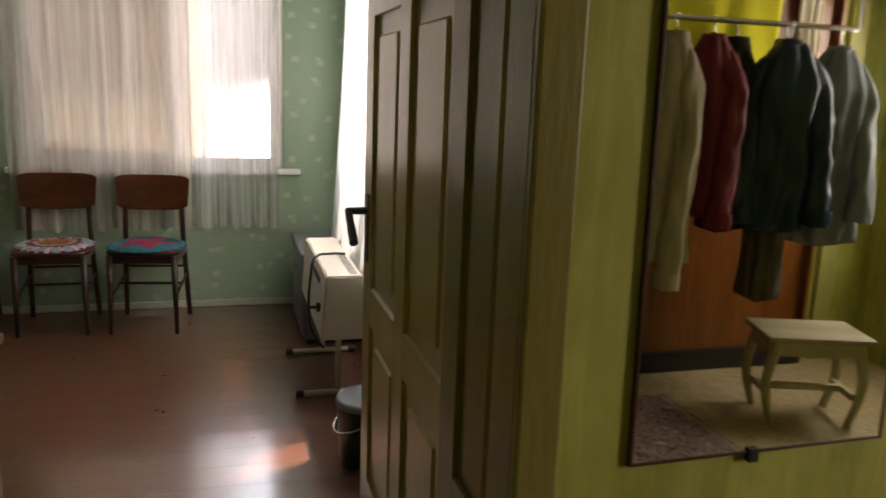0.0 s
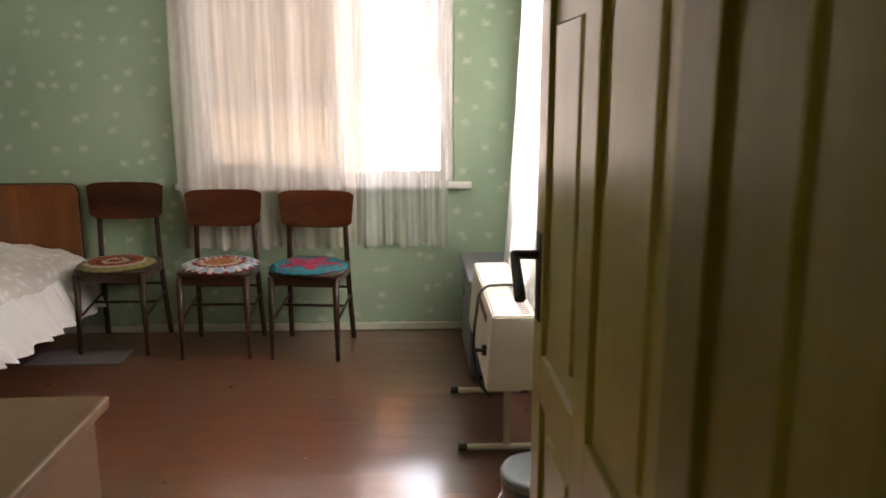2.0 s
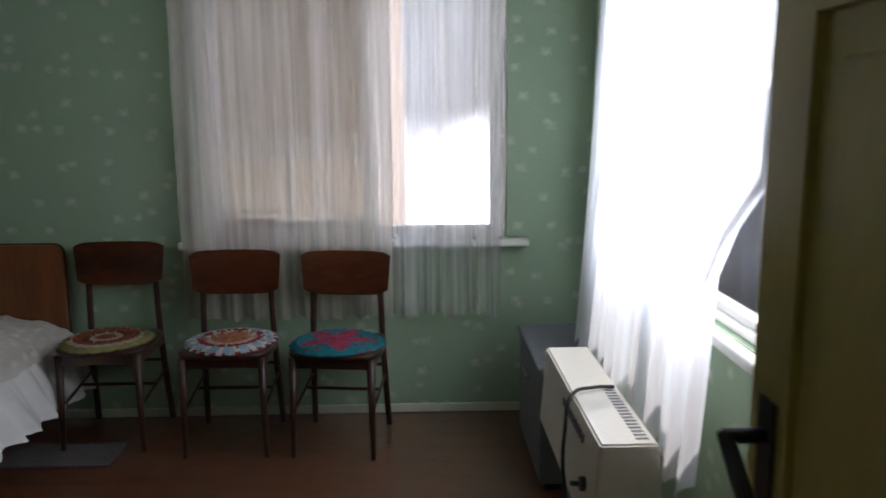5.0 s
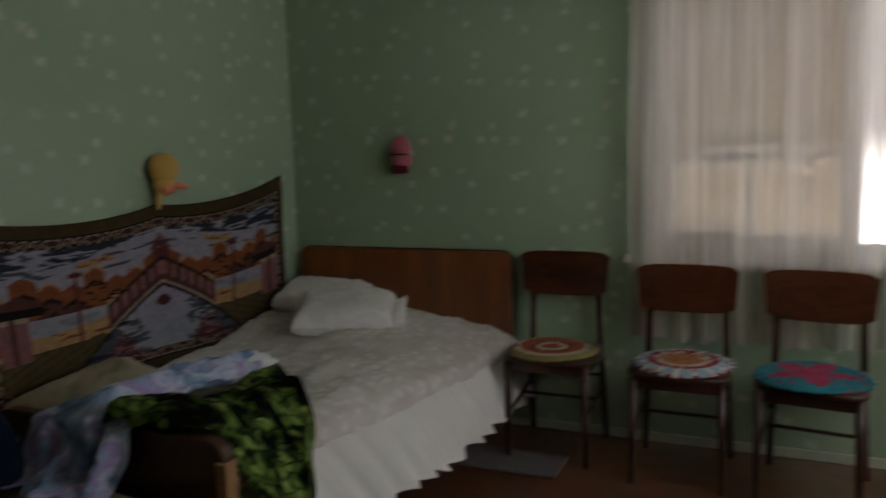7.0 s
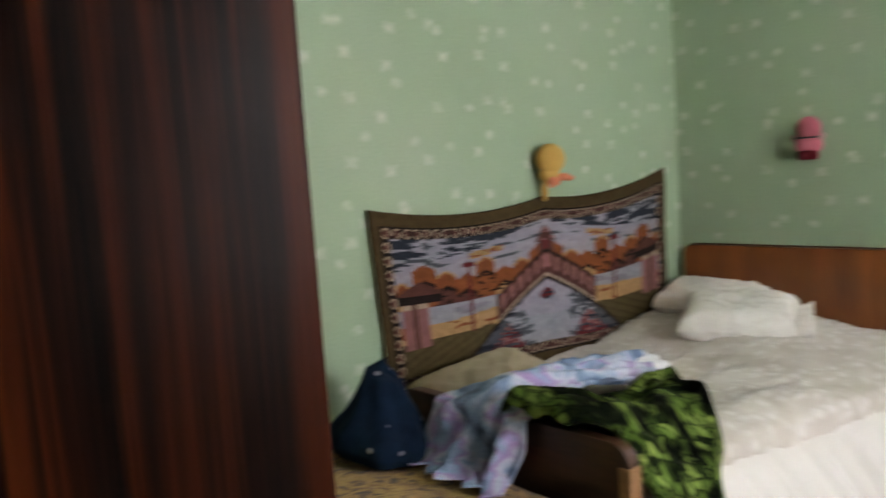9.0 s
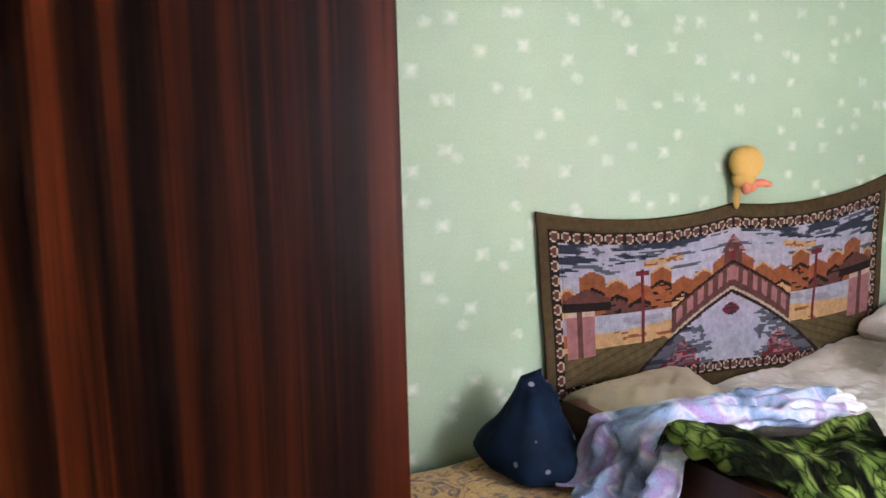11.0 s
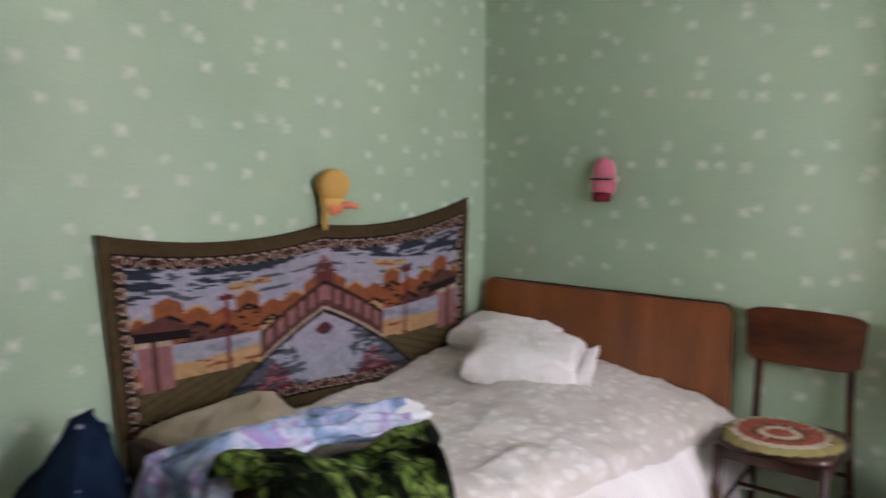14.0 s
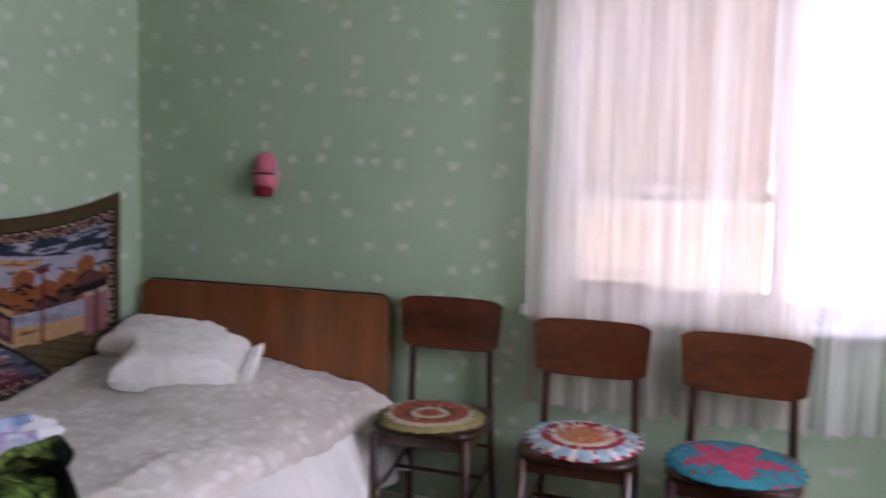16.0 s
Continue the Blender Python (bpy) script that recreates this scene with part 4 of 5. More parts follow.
# ---------- blanket, shirt, bag, couch ----------
def heap_z(x, y):
    """Height of the crumpled blanket above the floor."""
    z = 0.57 + 0.07 * (0.5 + n3(x * 4.5, y * 4.5, 8.0)) + 0.022 * n3(x * 11, y * 11, 8.5) + 0.03 * abs(n3(x * 7 + 2 * n3(x * 3, y * 3), y * 5, 6.0)) + 0.006 * math.sin(38 * x + 22 * y + 6 * n3(x * 4, y * 4, 2.0))
    return z + 0.03 * max(0.0, min(1.0, (-1.5 - y) / 0.3))


def blanket(u, v):
    # u across the bed to its open side, v from the middle of the bed, over the footboard
    arc = 0.7 * u
    y0 = -1.13 - 0.6 * min(1.0, arc / 0.66) + 0.06 * n3(u * 5, 1.1)
    x = 0.6 + 0.06 * (1 - v) + 0.05 * n3(v * 4, 2.0) * (1 - u) + arc
    k = max(0.0, (v - 0.82) / 0.18)
    past = max(0.0, min(1.0, (x - 0.9) / 0.08))
    y = y0 + (-1.905 + 0.055 * past - y0) * min(1.0, v / 0.82)
    rim = min(1.0, u * 9, v * 12 + 0.15, (1 - u) * 7 + 0.45)
    over = max(0.0, min(1.0, (-1.8 - y) / 0.06))
    z = 0.515 + (heap_z(x, y) - 0.515) * rim
    z = max(z, 0.607 * over) if x < 0.93 else z
    lip = edge(y) - 0.01
    side = max(0.0, x - lip)
    hang = (0.035 + 0.02 * n3(x * 9, 3.0)) * (1 - past)
    fold = 0.016 * math.sin(x * 42 + 2 * n3(x * 6, v * 3)) * min(1.0, 2 * k)
    hang *= 1 - min(1.0, side * 5)
    return (min(x, lip) + 0.03 * min(1.0, side * 12) + 0.62 * side, y - (0.032 * min(1.0, 3 * k) + abs(fold) * k) * (1 - past), z - hang * k - side * 0.78)
bl = part("leaf_blanket", sheet(blanket, 110, 80), M_LEAF, None, "", True)
thick(tagged(bl, "crumpled plush blanket with green leaves on black, on the bed", "blanket"), 0.012, 1)


def shirt(u, v):
    # a strip from the bed middle, over the footboard, down to the couch
    path = [(0.6, -1.17, 0.57), (0.58, -1.33, 0.6), (0.57, -1.5, 0.615), (0.57, -1.68, 0.625), (0.565, -1.86, 0.632), (0.56, -1.935, 0.6), (0.56, -1.965, 0.52), (0.56, -2.0, 0.45), (0.6, -2.08, 0.447)]
    k = v * (len(path) - 1)
    i = min(int(k), len(path) - 2)
    p = Vector(path[i]).lerp(Vector(path[i + 1]), k - i)
    over = max(0.0, min(1.0, (v - 0.45) / 0.15))
    w = 0.125 + 0.055 * over + 0.025 * n3(v * 6, 2.0)
    s = (u - 0.5) * 2
    lift = 0.03 * n3(u * 5, v * 7, 9.0) + 0.012 * n3(u * 14, v * 16, 4.0) + 0.03 * (1 - abs(math.sin(u * 8 + 6 * v + 3 * n3(u * 2, v * 3)))) ** 2 + 0.008 * math.sin(u * 24 - 9 * v) - 0.03 * s * s
    fold = 0.018 * math.sin(u * 30 + 2 * n3(v * 3, 1.0)) * over
    drop = 0.05 * n3(u * 4, 7.0) * over * v
    return (p.x + s * w, p.y - s * 0.09 * (1 - over) - (max(-0.005, lift) + fold) * over - 0.02 * over, max(0.446, p.z + lift * (1 - 0.7 * over) + 0.014 + drop))
ga = thing("printed_garment", pose(0, 0, 0), "crumpled blue, lilac and white printed garment over the footboard", "clothes")
thick(part("body", sheet(shirt, 50, 110), M_SHIRT, ga, "", True), 0.006, 1)
def sleeve(u, v):
    a = u * 2 * math.pi
    r = (0.012 + 0.06 * math.sin(min(1.0, v * 1.25 + 0.12) * math.pi * 0.8) ** 0.6) * (1 + 0.3 * n3(u * 4, v * 5, 1.0))
    if v > 0.98:
        r *= 0.15
    return (0.5 + 0.13 * v + 0.01 * math.cos(a), -1.175 + 0.02 * v + r * 1.25 * math.cos(a), 0.558 + 0.03 * (1 - v) + r * 0.34 * math.sin(a) + 0.012 * n3(u * 7, v * 9, 3.0))
part("sleeve", sheet(sleeve, 28, 20, True), M_SHIRTW, ga, "crumpled white sleeve", True)

co = thing("couch", pose(0, 0, 0), "low couch with worn gold damask and dark red sides", "couch")
def cushion_top(u, v):
    x, y = 0.06 + 0.96 * u, -1.93 - 0.6 * v
    e = min(u, 1 - u) * 14
    g = min(v, 1 - v) * 9
    return (x, y, 0.4 + 0.032 * min(1, e) ** 0.5 * min(1, g) ** 0.5 + 0.008 * n3(x * 6, y * 6))
part("cushion", sheet(cushion_top, 40, 30), M_GOLD, co, "gold damask upholstery", True)
part("base", boxes((0.062, 1.015, -2.525, -1.935, 0.06, 0.402), bevel=0.012), M_COUCHSIDE, co, "dark red upholstered side")
for x in (0.1, 0.95):
    for y in (-2.49, -1.99):
        part("leg", rod(bmesh.new(), (x, y, 0), (x, y, 0.062), 0.018, 0.022), M_BEDDARK, co)

def bag(u, v):
    # slumped cloth sack, gathered to a soft folded top
    a = u * 2 * math.pi
    prof = [0.0, 0.135, 0.16, 0.158, 0.145, 0.125, 0.105, 0.085, 0.07, 0.06, 0.0]
    k = v * 10
    i = min(int(k), 9)
    r = prof[i] + (prof[i + 1] - prof[i]) * (k - i)
    r *= 1 + 0.16 * n3(math.cos(a) * 1.5, math.sin(a) * 1.5, v * 3) + (0.03 + 0.06 * v) * math.sin(a * 7 + 3 * v + 2 * n3(v * 4, u * 3))
    return (r * math.cos(a) * 1.05 - 0.05 * v * v, r * math.sin(a) * 0.8 + 0.06 * v * v, 0.285 * v - 0.025 * max(0.0, v - 0.8) * math.cos(a) * 5)
bg = thing("cloth_bag", pose(0.285, -2.115, 0.426, -4, 6, 8), "dark blue dotted cloth bag slumped on the couch", "bag")
part("sack", sheet(lambda u, v: bag(u, 0.72 * v), 64, 34, True), M_BLUE, bg, "", True)
part("gathered_neck", sheet(lambda u, v: bag(u, 0.72 + 0.28 * v), 64, 14, True), M_BLUE, bg, "", True)

gm = part("floor_mat", boxes((1.1, 1.57, -0.56, -0.34, 0.001, 0.012), bevel=0.004), M_RUGGREY)
tagged(gm, "small worn grey cloth mat beside the bed", "mat")

# ---------- tapestry ----------
TAP = ["olive", "darkbrown", "lilac", "navy", "roof", "pink", "fence", "straw", "moss", "bridge", "cream", "water", "pale", "wine"]
TCOL = dict(olive=(0.06, 0.039, 0.016), darkbrown=(0.014, 0.008, 0.007), lilac=(0.27, 0.257, 0.305), navy=(0.02, 0.025, 0.037), roof=(0.2, 0.06, 0.021), pink=(0.225, 0.098, 0.095),
            fence=(0.2, 0.19, 0.235), straw=(0.36, 0.215, 0.095), moss=(0.08, 0.058, 0.024), bridge=(0.085, 0.032, 0.025), cream=(0.33, 0.25, 0.18), water=(0.065, 0.07, 0.086), pale=(0.25, 0.255, 0.29), wine=(0.115, 0.015, 0.018))


def picture(u, v):
    """Which yarn shows at (u, v): a mirrored canal scene with a bridge inside a patterned border."""
    c = abs(u - 0.5) * 2
    e = min((1 - c) * 0.95, v * 0.62, (1 - v) * 0.62)
    if e < 0.045:
        return "olive"
    if e < 0.085:
        flat = min(v, 1 - v) * 0.62 < (1 - c) * 0.95
        t = (u * 40) if flat else (v * 14)
        k = math.hypot((t % 1) - 0.5, (e - 0.065) / 0.04)
        return "cream" if 0.3 < k < 0.4 else ("bridge" if k < 0.3 else "darkbrown")
    j = n3(u * 42, v * 60, 3.0)
    big = n3(u * 9, v * 6, 1.0)
    cloud = n3(u * 11, v * 30, 5.0) + 0.2 * j
    arch = 0.53 - 0.4 * c - 0.55 * c * c     # lower edge of the bridge and of the banks
    if v < arch:
        if abs(c - 0.31) < 0.12 and abs(v - 0.12 - 1.6 * (c - 0.31) ** 2) < 0.024 + 0.01 * j:
            return "wine"
        if abs(c - 0.31) < 0.09 and 0.13 < v < 0.3 - 1.2 * abs(c - 0.29) and j > -0.08:
            return "pink" if j > 0.1 else "wine"
        if c < 0.055 and abs(v - 0.42) < 0.035 * (1 - (c / 0.055) ** 2):
            return "wine" if j > -0.1 else "navy"
        if v > arch - 0.022:
            return "darkbrown"
        bright = 0.2 + 0.1 * cloud + 0.25 * (v - 0.3) - c
        if bright > 0.03:
            return "lilac" if v + 0.12 * cloud > 0.3 else "pale"
        if bright > -0.08:
            return "pale" if cloud + j > 0.0 else "water"
        return "water" if cloud > -0.12 else "navy"
    if c < 0.36:
        if v < arch + 0.016:
            return "cream"
        if v < arch + 0.05:
            return "bridge"
        if v < arch + 0.16 and v > arch + 0.145:
            return "darkbrown"
        if v < arch + 0.15:
            return "pink" if (c * 17) % 1 < 0.55 and abs(((v - arch - 0.05) * 10) % 1 - 0.45) < 0.4 else "bridge"
    if c < 0.05 and v < 0.74:
        return "wine" if c < 0.018 else "bridge"
    if 0.74 <= v < 0.84 and c < 0.075 * (0.84 - v) / 0.1:
        return "pink" if j > 0.1 else "bridge"
    if 0.505 < c < 0.52 and 0.3 < v < 0.72 or abs(c - 0.512) < 0.035 and abs(v - 0.7) < 0.014:
        return "wine"
    if 0.76 < c < 0.9 and 0.28 < v < 0.52:
        return "bridge" if abs(c - 0.83) < 0.012 else ("cream" if v > 0.49 else "pink")
    if 0.68 < c < 0.92 and 0.52 <= v < 0.64 - 0.55 * abs(c - 0.79):
        return "bridge" if v > 0.56 else "darkbrown"
    if v < 0.31 + 0.04 * big:
        return "moss" if (v * 22 + c * 9) % 1 < 0.75 else "olive"
    if v < 0.42 - 0.06 * (c - 0.5) + 0.03 * big:
        return "straw" if cloud > -0.3 else "roof"
    if v < 0.49:
        return "pale" if cloud > -0.12 else "fence"
    house = int(c * 8.5)
    peak = 0.69 + 0.05 * math.sin(house * 2.3 + 1) - 0.07 * abs(c * 8.5 - house - 0.5)
    if v < peak:
        if v > peak - 0.014 and house % 2:
            return "straw"
        if v > peak - 0.085:
            return "roof"
        if v > peak - 0.105:
            return "darkbrown"
        return ("bridge", "roof", "straw", "roof", "bridge")[house % 5] if j > -0.25 else "darkbrown"
    if abs(c - 0.4) < 0.1 and abs(v - 0.76 - 0.1 * (0.4 - c)) < 0.018 + 0.02 * j:
        return "straw" if j > -0.05 else "roof"
    if v > 0.86 - 0.16 * c and cloud > 0.06 - 0.2 * c:
        return "navy" if cloud > 0.14 - 0.2 * c else "water"
    return "lilac" if cloud > -0.26 else ("water" if cloud < -0.36 else "pale")


def tap_point(u, v):
    y = -1.902 + 1.752 * u
    s = u / 0.5 if u < 0.5 else (u - 0.5) / 0.5
    sag = 4 * s * (1 - s)
    top = (1.178 + (1.163 - 1.178) * s - 0.042 * sag) if u < 0.5 else (1.163 + (1.24 - 1.163) * s ** 1.3 - 0.035 * sag)
    bot = 0.468 + 0.02 * math.sin(u * 6)
    inset = (0.05 * (1 - v) if u < 0.5 else -0.02 * (1 - v)) * abs(1 - 2 * u)
    return (0.014 + 0.012 * sag * (0.4 + v) + 0.006 * n3(u * 7, v * 4, 2.0), y + inset, bot + (top - bot) * v)


NU, NV = 230, 112
bm = sheet(tap_point, NU, NV)
bm.faces.ensure_lookup_table()
for q, f in enumerate(bm.faces):
    i, jj = q % NU, q // NU
    f.material_index = TAP.index(picture((i + 0.5) / NU, (jj + 0.5) / NV))
YARNS = [plain("tapestry_" + k, TCOL[k], 0.95, vary=0.35, fine=170, coarse=35, bumpy=0.5) for k in TAP]
tp = thing("wall_tapestry", pose(0, 0, 0), "woven wall tapestry of a canal bridge, hung above the bed", "tapestry")
bm2 = bm.copy()
margin = lambda q: min(((q % NU) + 0.5) / NU, 1 - ((q % NU) + 0.5) / NU) * 1.9 < 0.09 or min(((q // NU) + 0.5) / NV, 1 - ((q // NU) + 0.5) / NV) * 0.62 < 0.045
bmesh.ops.delete(bm, geom=[f for q, f in enumerate(bm.faces) if margin(q)], context="FACES")
bm2.faces.ensure_lookup_table()
bmesh.ops.delete(bm2, geom=[f for q, f in enumerate(bm2.faces) if not margin(q)], context="FACES")
thick(part("picture_field", bm, YARNS, tp, "lilac, rust and grey woven picture", True), 0.006, 1)
thick(part("border", bm2, YARNS, tp, "plain olive-brown woven border", True), 0.007, 1)

# plush toy on the wall, one plain mesh
bm = bmesh.new()
for c, r in (((0.05, -1.0, 1.31), (0.045, 0.078, 0.064)), ((0.045, -1.005, 1.25), (0.036, 0.052, 0.04)), ((0.042, -1.035, 1.185), (0.014, 0.014, 0.045))):
    ball(bm, c, r, 18)
n_y = len(bm.faces)
for c, r in (((0.072, -0.95, 1.235), (0.02, 0.04, 0.016)), ((0.072, -1.02, 1.218), (0.02, 0.018, 0.024)), ((0.068, -0.985, 1.222), (0.016, 0.016, 0.02)), ((0.066, -0.905, 1.228), (0.014, 0.024, 0.012))):
    ball(bm, c, r, 12)
bm.faces.ensure_lookup_table()
for i, f in enumerate(bm.faces):
    f.material_index = 0 if i < n_y else 1
tagged(part("plush_toy", bm, [M_PLUSHY, M_PLUSHP], None, "", True), "yellow plush toy with orange paws hanging above the tapestry", "toy")

wo = thing("wall_ornament", pose(0.66, 0, 0), "pink knitted wall ornament with a dark red base", "ornament")
bm = ball(bmesh.new(), (0, -0.03, 1.365), (0.052, 0.03, 0.055), 18)
part("upper_body", ball(bm, (0, -0.03, 1.3), (0.058, 0.032, 0.05), 18), M_PINK, wo, "", True)
part("belt", boxes((-0.045, 0.045, -0.064, -0.03, 1.325, 1.333), bevel=0.002), M_BLACK, wo)
for s in (-1, 1):
    part("arm", ball(bmesh.new(), (s * 0.058, -0.034, 1.33), (0.013, 0.013, 0.016), 12), plain("pale_pink_wool", (0.55, 0.36, 0.33), 0.9), wo, "", True)
part("base", lathe([(0.0, 1.235), (0.036, 1.235), (0.042, 1.25), (0.04, 1.272), (0.0, 1.276)], 18), M_DKRED, wo, "", True).location = (0, -0.043, 0)

# ---------- hallway: mirror, coats, stool, rug ----------
M_MIRROR, nt_, n_, l_, b_ = shader("mirror_silver")
b_.inputs["Base Color"].default_value, b_.inputs["Metallic"].default_value, b_.inputs["Roughness"].default_value = (0.62, 0.64, 0.6, 1), 1.0, 0.02
MW, MH = 0.43, 0.92
mr = thing("wall_mirror", pose(3.473, HY, 0.858, 0, -0.7, 0), "tall frameless mirror with worn dark edges on the hallway wall", "mirror")
part("glass", boxes((0.005, MW - 0.005, -0.008, -0.003, 0.005, MH - 0.005)), M_MIRROR, mr)
part("frame", board(0, MW, -0.0065, -0.0005, 0, MH, 0.012), M_BEDDARK, mr)
for x0, x1, z0, z1 in ((0, 0.005, 0, MH), (MW - 0.005, MW, 0, MH), (0.005, MW - 0.005, 0, 0.005), (0.005, MW - 0.005, MH - 0.005, MH)):
    part("edge", boxes((x0, x1, -0.0095, -0.0066, z0, z1), bevel=0.001), M_BEDDARK, mr)
part("clip", boxes((0.192, 0.207, -0.014, -0.001, -0.012, 0.008)), M_BLACK, mr)

M_ORANGE = wood("orange_cabinet_veneer", (0.13, 0.036, 0.007), (0.32, 0.11, 0.02), 0.35, "Z", 8, 4, 0.2)
cb = thing("coat_cabinet", pose(0, 0, 0), "open orange-brown wooden coat cabinet against the hallway wall", "cabinet")
part("back_panel", boxes((4.35, 5.87, -6.445, -6.42, 0.1, 1.95)), M_ORANGE, cb)
part("plinth", boxes((4.35, 5.87, -6.445, -6.38, 0.0, 0.1)), M_BLACK, cb)
part("top_board", boxes((4.33, 5.9, -6.445, -5.85, 1.95, 1.98), bevel=0.004), M_ORANGE, cb)
part("side_board", boxes((5.872, 5.892, -6.445, -6.38, 0.0, 1.948), bevel=0.003), M_ORANGE, cb)
rl = part("hanging_rail", rod(bmesh.new(), (4.45, -6.0, 1.69), (5.62, -6.0, 1.69), 0.012, seg=14), M_CHROME, cb, "chrome hanging rail")
for x in (4.45, 5.62):
    part("rail_bracket", boxes((x - 0.012, x + 0.012, -6.01, -5.99, 1.69, 1.95)), M_CHROME, rl)
def pinned_cloth(name, x, width, z0, z1, mat, label):
    """A piece of cloth hanging in soft folds on the back of the cabinet."""
    f = lambda u, v: (x + width * u + 0.01 * n3(u * 4, v * 3), -6.385 + 0.016 * math.sin(u * 19 + 2 * n3(u * 3, v)) * (1.2 - v), z0 + (z1 - z0) * v - 0.012 * math.sin(u * 9) * (1 - v))
    thick(tagged(part(name, sheet(f, 30, 8), mat, None, "", True), label, "cloth"), 0.004)


pinned_cloth("yellow_cloth", 4.8, 0.72, 1.42, 1.93, plain("yellow_cloth", (0.58, 0.56, 0.03), 0.9), "bright yellow cloth pinned behind the coats")
pinned_cloth("cream_cloth", 5.62, 0.14, 1.45, 1.9, plain("cream_cloth", (0.6, 0.55, 0.42), 0.9), "cream cloth hanging behind the coats")


def coat(x, y, half, top, bottom, depth, mat, label, seed, sleeve_len, turn):
    """A coat on a hanger: shoulders, body with folds, two sleeves, collar and hook."""
    c = thing("coat", pose(x, y, 0, 0, 0, turn), label, "coat", "coats on the rail")
    top -= 0.05
    h = top - bottom
    def body(u, v):
        a = u * 2 * math.pi
        sh = min(1, (1 - v) * h / 0.2) ** 0.6
        w = half * (0.22 + 0.78 * sh) * (1 + 0.12 * (1 - v))
        fold = 1 + (0.11 * math.sin(a * 5 + seed + 2 * n3(v * 3, seed)) + 0.08 * math.sin(a * 9 + 3 * v + seed) + 0.26 * n3(math.cos(a) * 2.4 + seed, math.sin(a) * 2.4, v * 3) + 0.14 * n3(math.cos(a) * 6, math.sin(a) * 6 + seed, v * 7)) * (0.35 + 0.65 * (1 - v))
        d = depth * (0.4 + 0.6 * sh)
        cap = 1.0 if 0 < v < 1 else 0.02
        return (w * math.cos(a) * fold * cap, d * math.sin(a) * fold * cap, bottom + h * v + 0.012 * n3(u * 9, seed))
    part("body", sheet(body, 64, 34, True), mat, c, "", True)
    for s in (-1, 1):
        def arm(u, v):
            a = u * 2 * math.pi
            p = Vector((s * half * 0.62, 0, top - 0.07)).lerp(Vector((s * half * 1.1, 0.02, top - 0.1 - sleeve_len)), v) + Vector((s * half * 0.3 * math.sin(min(1.0, v * 2.2) * math.pi / 2) * (1 - v), 0.09 * v * v, 0))
            r = (0.056 - 0.008 * v) * min(1.0, 0.05 + 6 * v) ** 0.6 * (1 + 0.03 * math.sin(v * 47 + 4 * math.sin(a) + 9 * n3(v * 5, seed))) * (1 + 0.4 * n3(math.cos(a) * 1.5 + seed, math.sin(a) * 1.5, v * 7))
            return (p.x + r * math.cos(a), p.y + r * math.sin(a), p.z)
        sv = part("sleeve", sheet(arm, 24, 40, True), mat, c, "", True)
        def cuff(u, v):
            a = u * 2 * math.pi
            r = 0.054 + 0.004 * math.sin(v * math.pi) + 0.008 * n3(math.cos(a) * 2, math.sin(a) * 2, seed)
            return (s * half * 1.09 + r * math.cos(a), 0.1 + r * math.sin(a), top - 0.1 - sleeve_len + 0.07 * v)
        part("cuff", sheet(cuff, 20, 5, True), mat, sv, "", True)
    part("collar", lathe([(0.062, top - 0.06), (0.056, top - 0.03), (0.05, top - 0.005), (0.042, top - 0.01)], 20), mat, c, "", True)
    tube("hanger_hook", [(0, 0, top - 0.01), (0, 0, 1.665), (0, 0.014, 1.685), (0, 0.0, 1.707), (0, -0.014, 1.692)], 0.003, M_CHROME, c)
    return c


C_RED = plain("red_quilted_cloth", (0.26, 0.022, 0.042), 0.6, vary=0.3, fine=25, bumpy=0.5)
C_NAVY = plain("navy_leather", (0.014, 0.045, 0.088), 0.34, vary=0.35, fine=30)
C_GREY = plain("grey_green_cotton", (0.25, 0.29, 0.3), 0.8, vary=0.2)
C_CREAM = plain("cream_wool", (0.62, 0.55, 0.44), 0.9, vary=0.15)
C_DARK = plain("black_cloth", (0.02, 0.022, 0.024), 0.8, vary=0.3)
C_OLIVE = plain("dull_olive_cloth", (0.15, 0.135, 0.1), 0.9, vary=0.2)
coat(4.73, -6.0, 0.1, 1.69, 0.66, 0.1, C_CREAM, "long cream woollen coat on a hanger", 1.0, 0.95, 60)
coat(4.92, -6.02, 0.12, 1.69, 0.86, 0.1, C_RED, "dark red quilted jacket on a hanger", 2.3, 0.7, 55)
coat(5.09, -6.1, 0.09, 1.69, 0.78, 0.09, C_DARK, "black jacket on a hanger", 4.4, 0.65, 75)
coat(5.27, -5.98, 0.15, 1.68, 0.8, 0.1, C_NAVY, "dark navy leather jacket on a hanger", 3.7, 0.68, 22)
coat(5.4, -6.17, 0.08, 1.7, 0.42, 0.08, C_OLIVE, "long dull olive coat on a hanger", 6.1, 0.7, 50)
coat(5.56, -6.02, 0.13, 1.67, 0.72, 0.1, C_GREY, "long grey-green cotton coat on a hanger", 5.2, 0.66, 30)

trim = part("trim_hall", boxes((5.98, 6.08, -6.448, -6.425, 0, 2.1), bevel=0.004), plain("pale_olive_paint", (0.5, 0.48, 0.16), 0.5, vary=0.15))
tagged(trim, "pale olive painted door trim in the hallway corner", "trim", "", "structure")

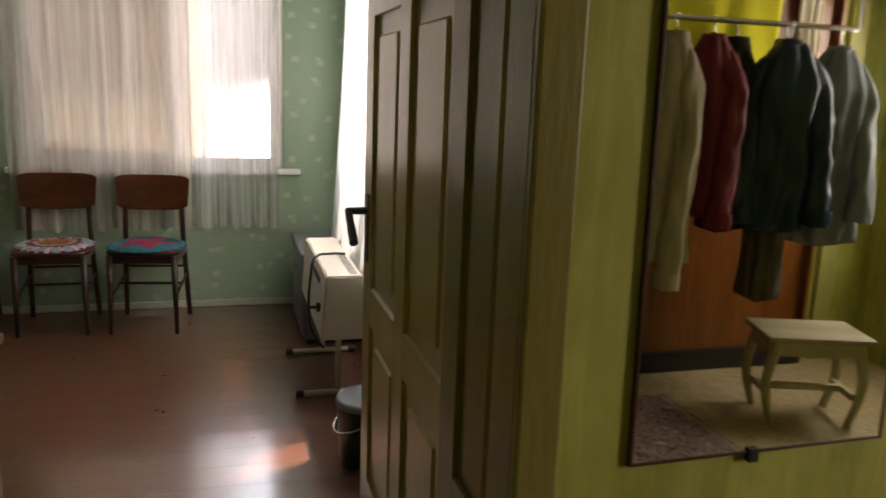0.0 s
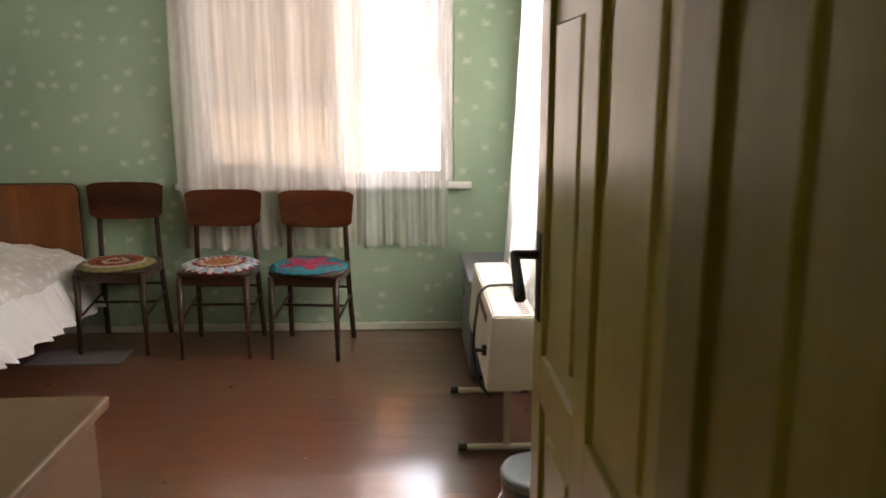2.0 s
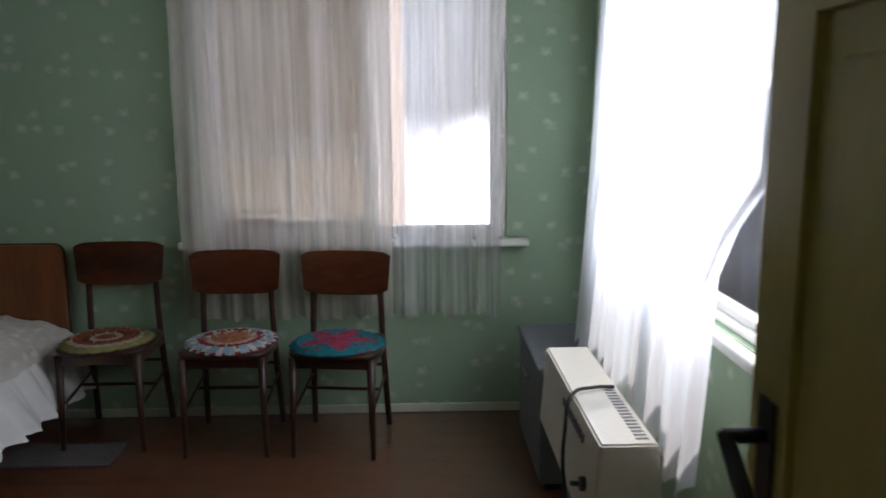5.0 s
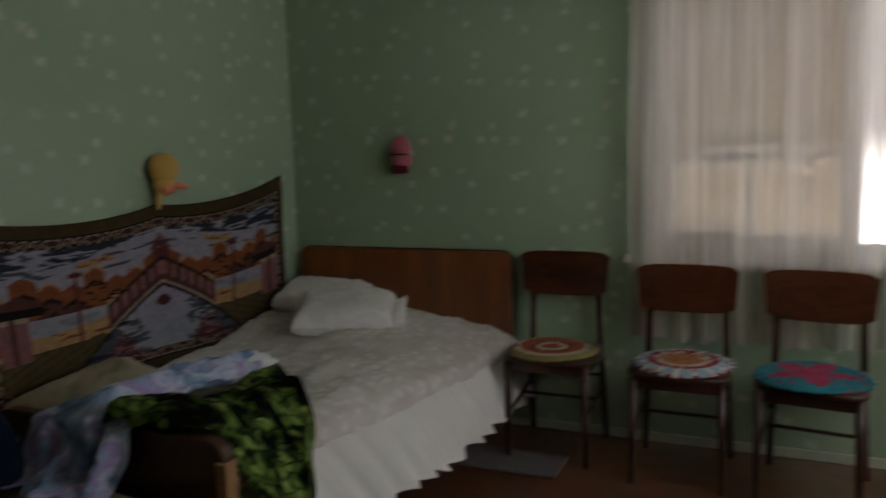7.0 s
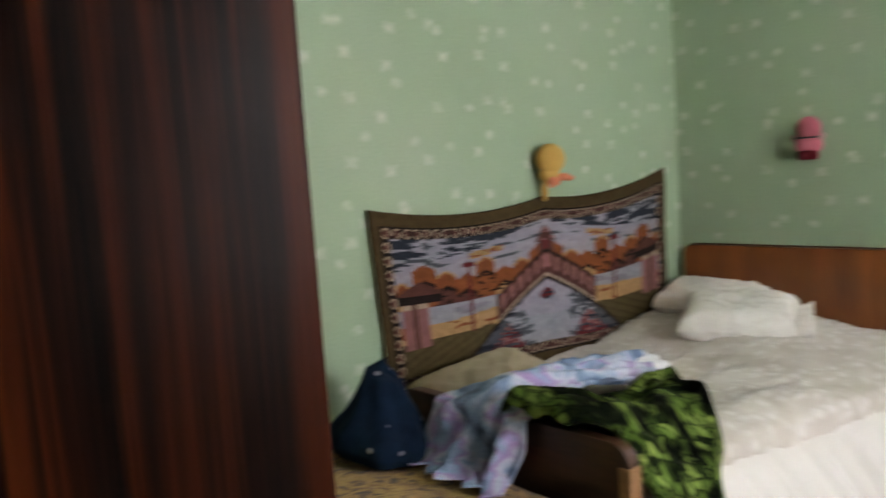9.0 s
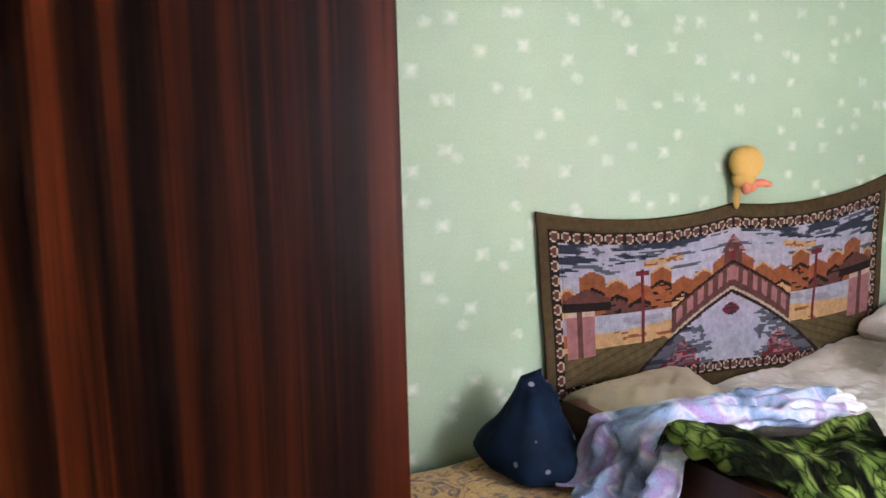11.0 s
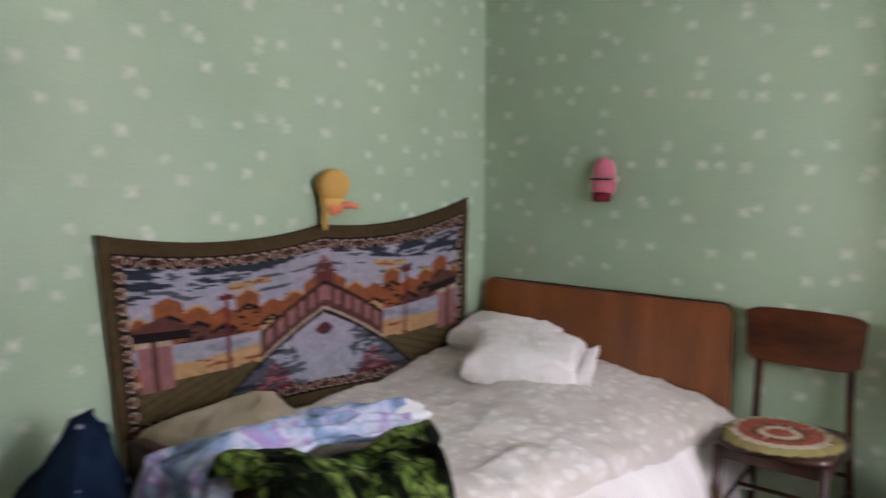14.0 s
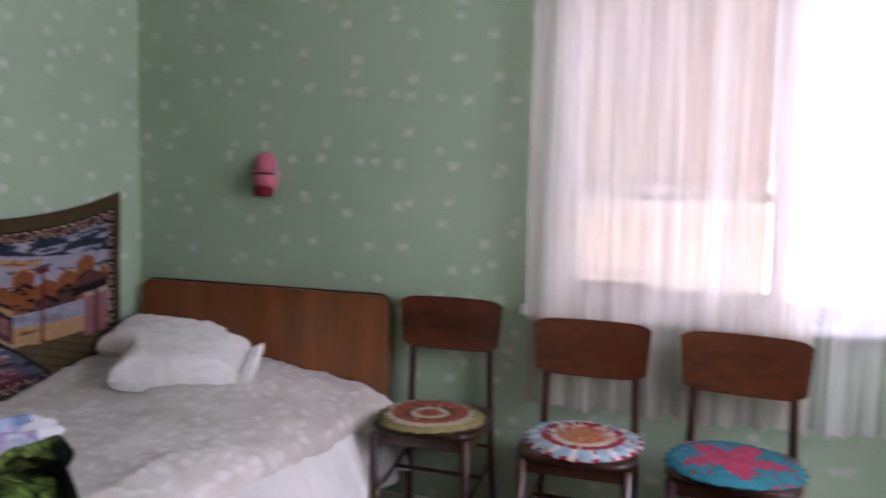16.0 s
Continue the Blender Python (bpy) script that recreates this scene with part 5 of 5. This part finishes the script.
M_STOOL = plain("cream_stool_paint", (0.56, 0.52, 0.31), 0.45, vary=0.22)
M_STOOLTOP = wood("stool_top_board", (0.33, 0.28, 0.17), (0.52, 0.47, 0.32), 0.5, "X", 8, 6)
st = thing("wooden_stool", pose(5.386, -5.79, 0, 0, 0, 17), "small cream painted wooden stool with curved legs and a worn top", "stool")
part("top", boxes((-0.225, 0.225, -0.15, 0.15, 0.375, 0.4), bevel=0.006), M_STOOLTOP, st, "worn bare wooden top")
part("apron", boxes((-0.177, 0.177, -0.125, -0.107, 0.31, 0.374), (-0.177, 0.177, 0.107, 0.125, 0.31, 0.374), bevel=0.003), M_STOOL, st)
for sx in (-1, 1):
    for sy in (-1, 1):
        bm = bmesh.new()
        for k in range(8):
            t0, t1 = k / 8, (k + 1) / 8
            f = lambda t: sx * (0.18 + 0.03 * math.sin((t - 0.15) * 4.2) * (1 - t * 0.3))
            rod(bm, (f(t0), sy * 0.115, 0.372 * t0), (f(t1), sy * 0.115, 0.372 * t1), 0.017 + 0.009 * t0, 0.017 + 0.009 * t1, 8)
        part("leg", bm, M_STOOL, st)
    part("side_rail", boxes((sx * 0.19 - 0.012, sx * 0.19 + 0.012, -0.1, 0.1, 0.31, 0.374)), M_STOOL, st)
part("stretcher", boxes((-0.17, 0.17, -0.012, 0.012, 0.12, 0.15), bevel=0.003), M_STOOL, st)
for sx in (-1, 1):
    part("end_stretcher", boxes((sx * 0.18 - 0.01, sx * 0.18 + 0.01, -0.1, 0.1, 0.115, 0.145)), M_STOOL, st)

M_RUG = blotches("rug_pile", [(0.38, (0.09, 0.018, 0.025)), (0.46, (0.42, 0.3, 0.27)), (0.53, (0.13, 0.025, 0.035)), (0.62, (0.5, 0.42, 0.37))], 14, 0.95, 2.5)
rg = thing("patterned_rug", pose(0, 0, 0), "faded maroon and pink patterned rug with fringed ends", "rug")
part("pile", boxes((3.7, 4.9, -6.1, -4.2, 0.001, 0.011), bevel=0.003), M_RUG, rg)
for x in (4.86, 3.715):
    part("border", boxes((x, x + 0.025, -6.06, -4.24, 0.0105, 0.0125)), M_PILLOWTAN, rg)

# ---------- floorboards ----------
PL = 0.145
mesh_cache = {}
k, y = 0, SY - 0.015
while y < 0.04:
    y1 = min(y + PL, 0.045)
    key = round(y1 - y, 3)
    if key not in mesh_cache:
        bm = boxes((0, RX + 0.06, 0.0002, key - 0.0002, -0.0135, 0.0), bevel=0.0004)
        o = part("plank", bm, M_FLOOR, floor)
        mesh_cache[key] = o.data
    else:
        o = new("plank", mesh_cache[key])
        o.parent = floor
    o.location = (-0.03, y, 0)
    y += PL
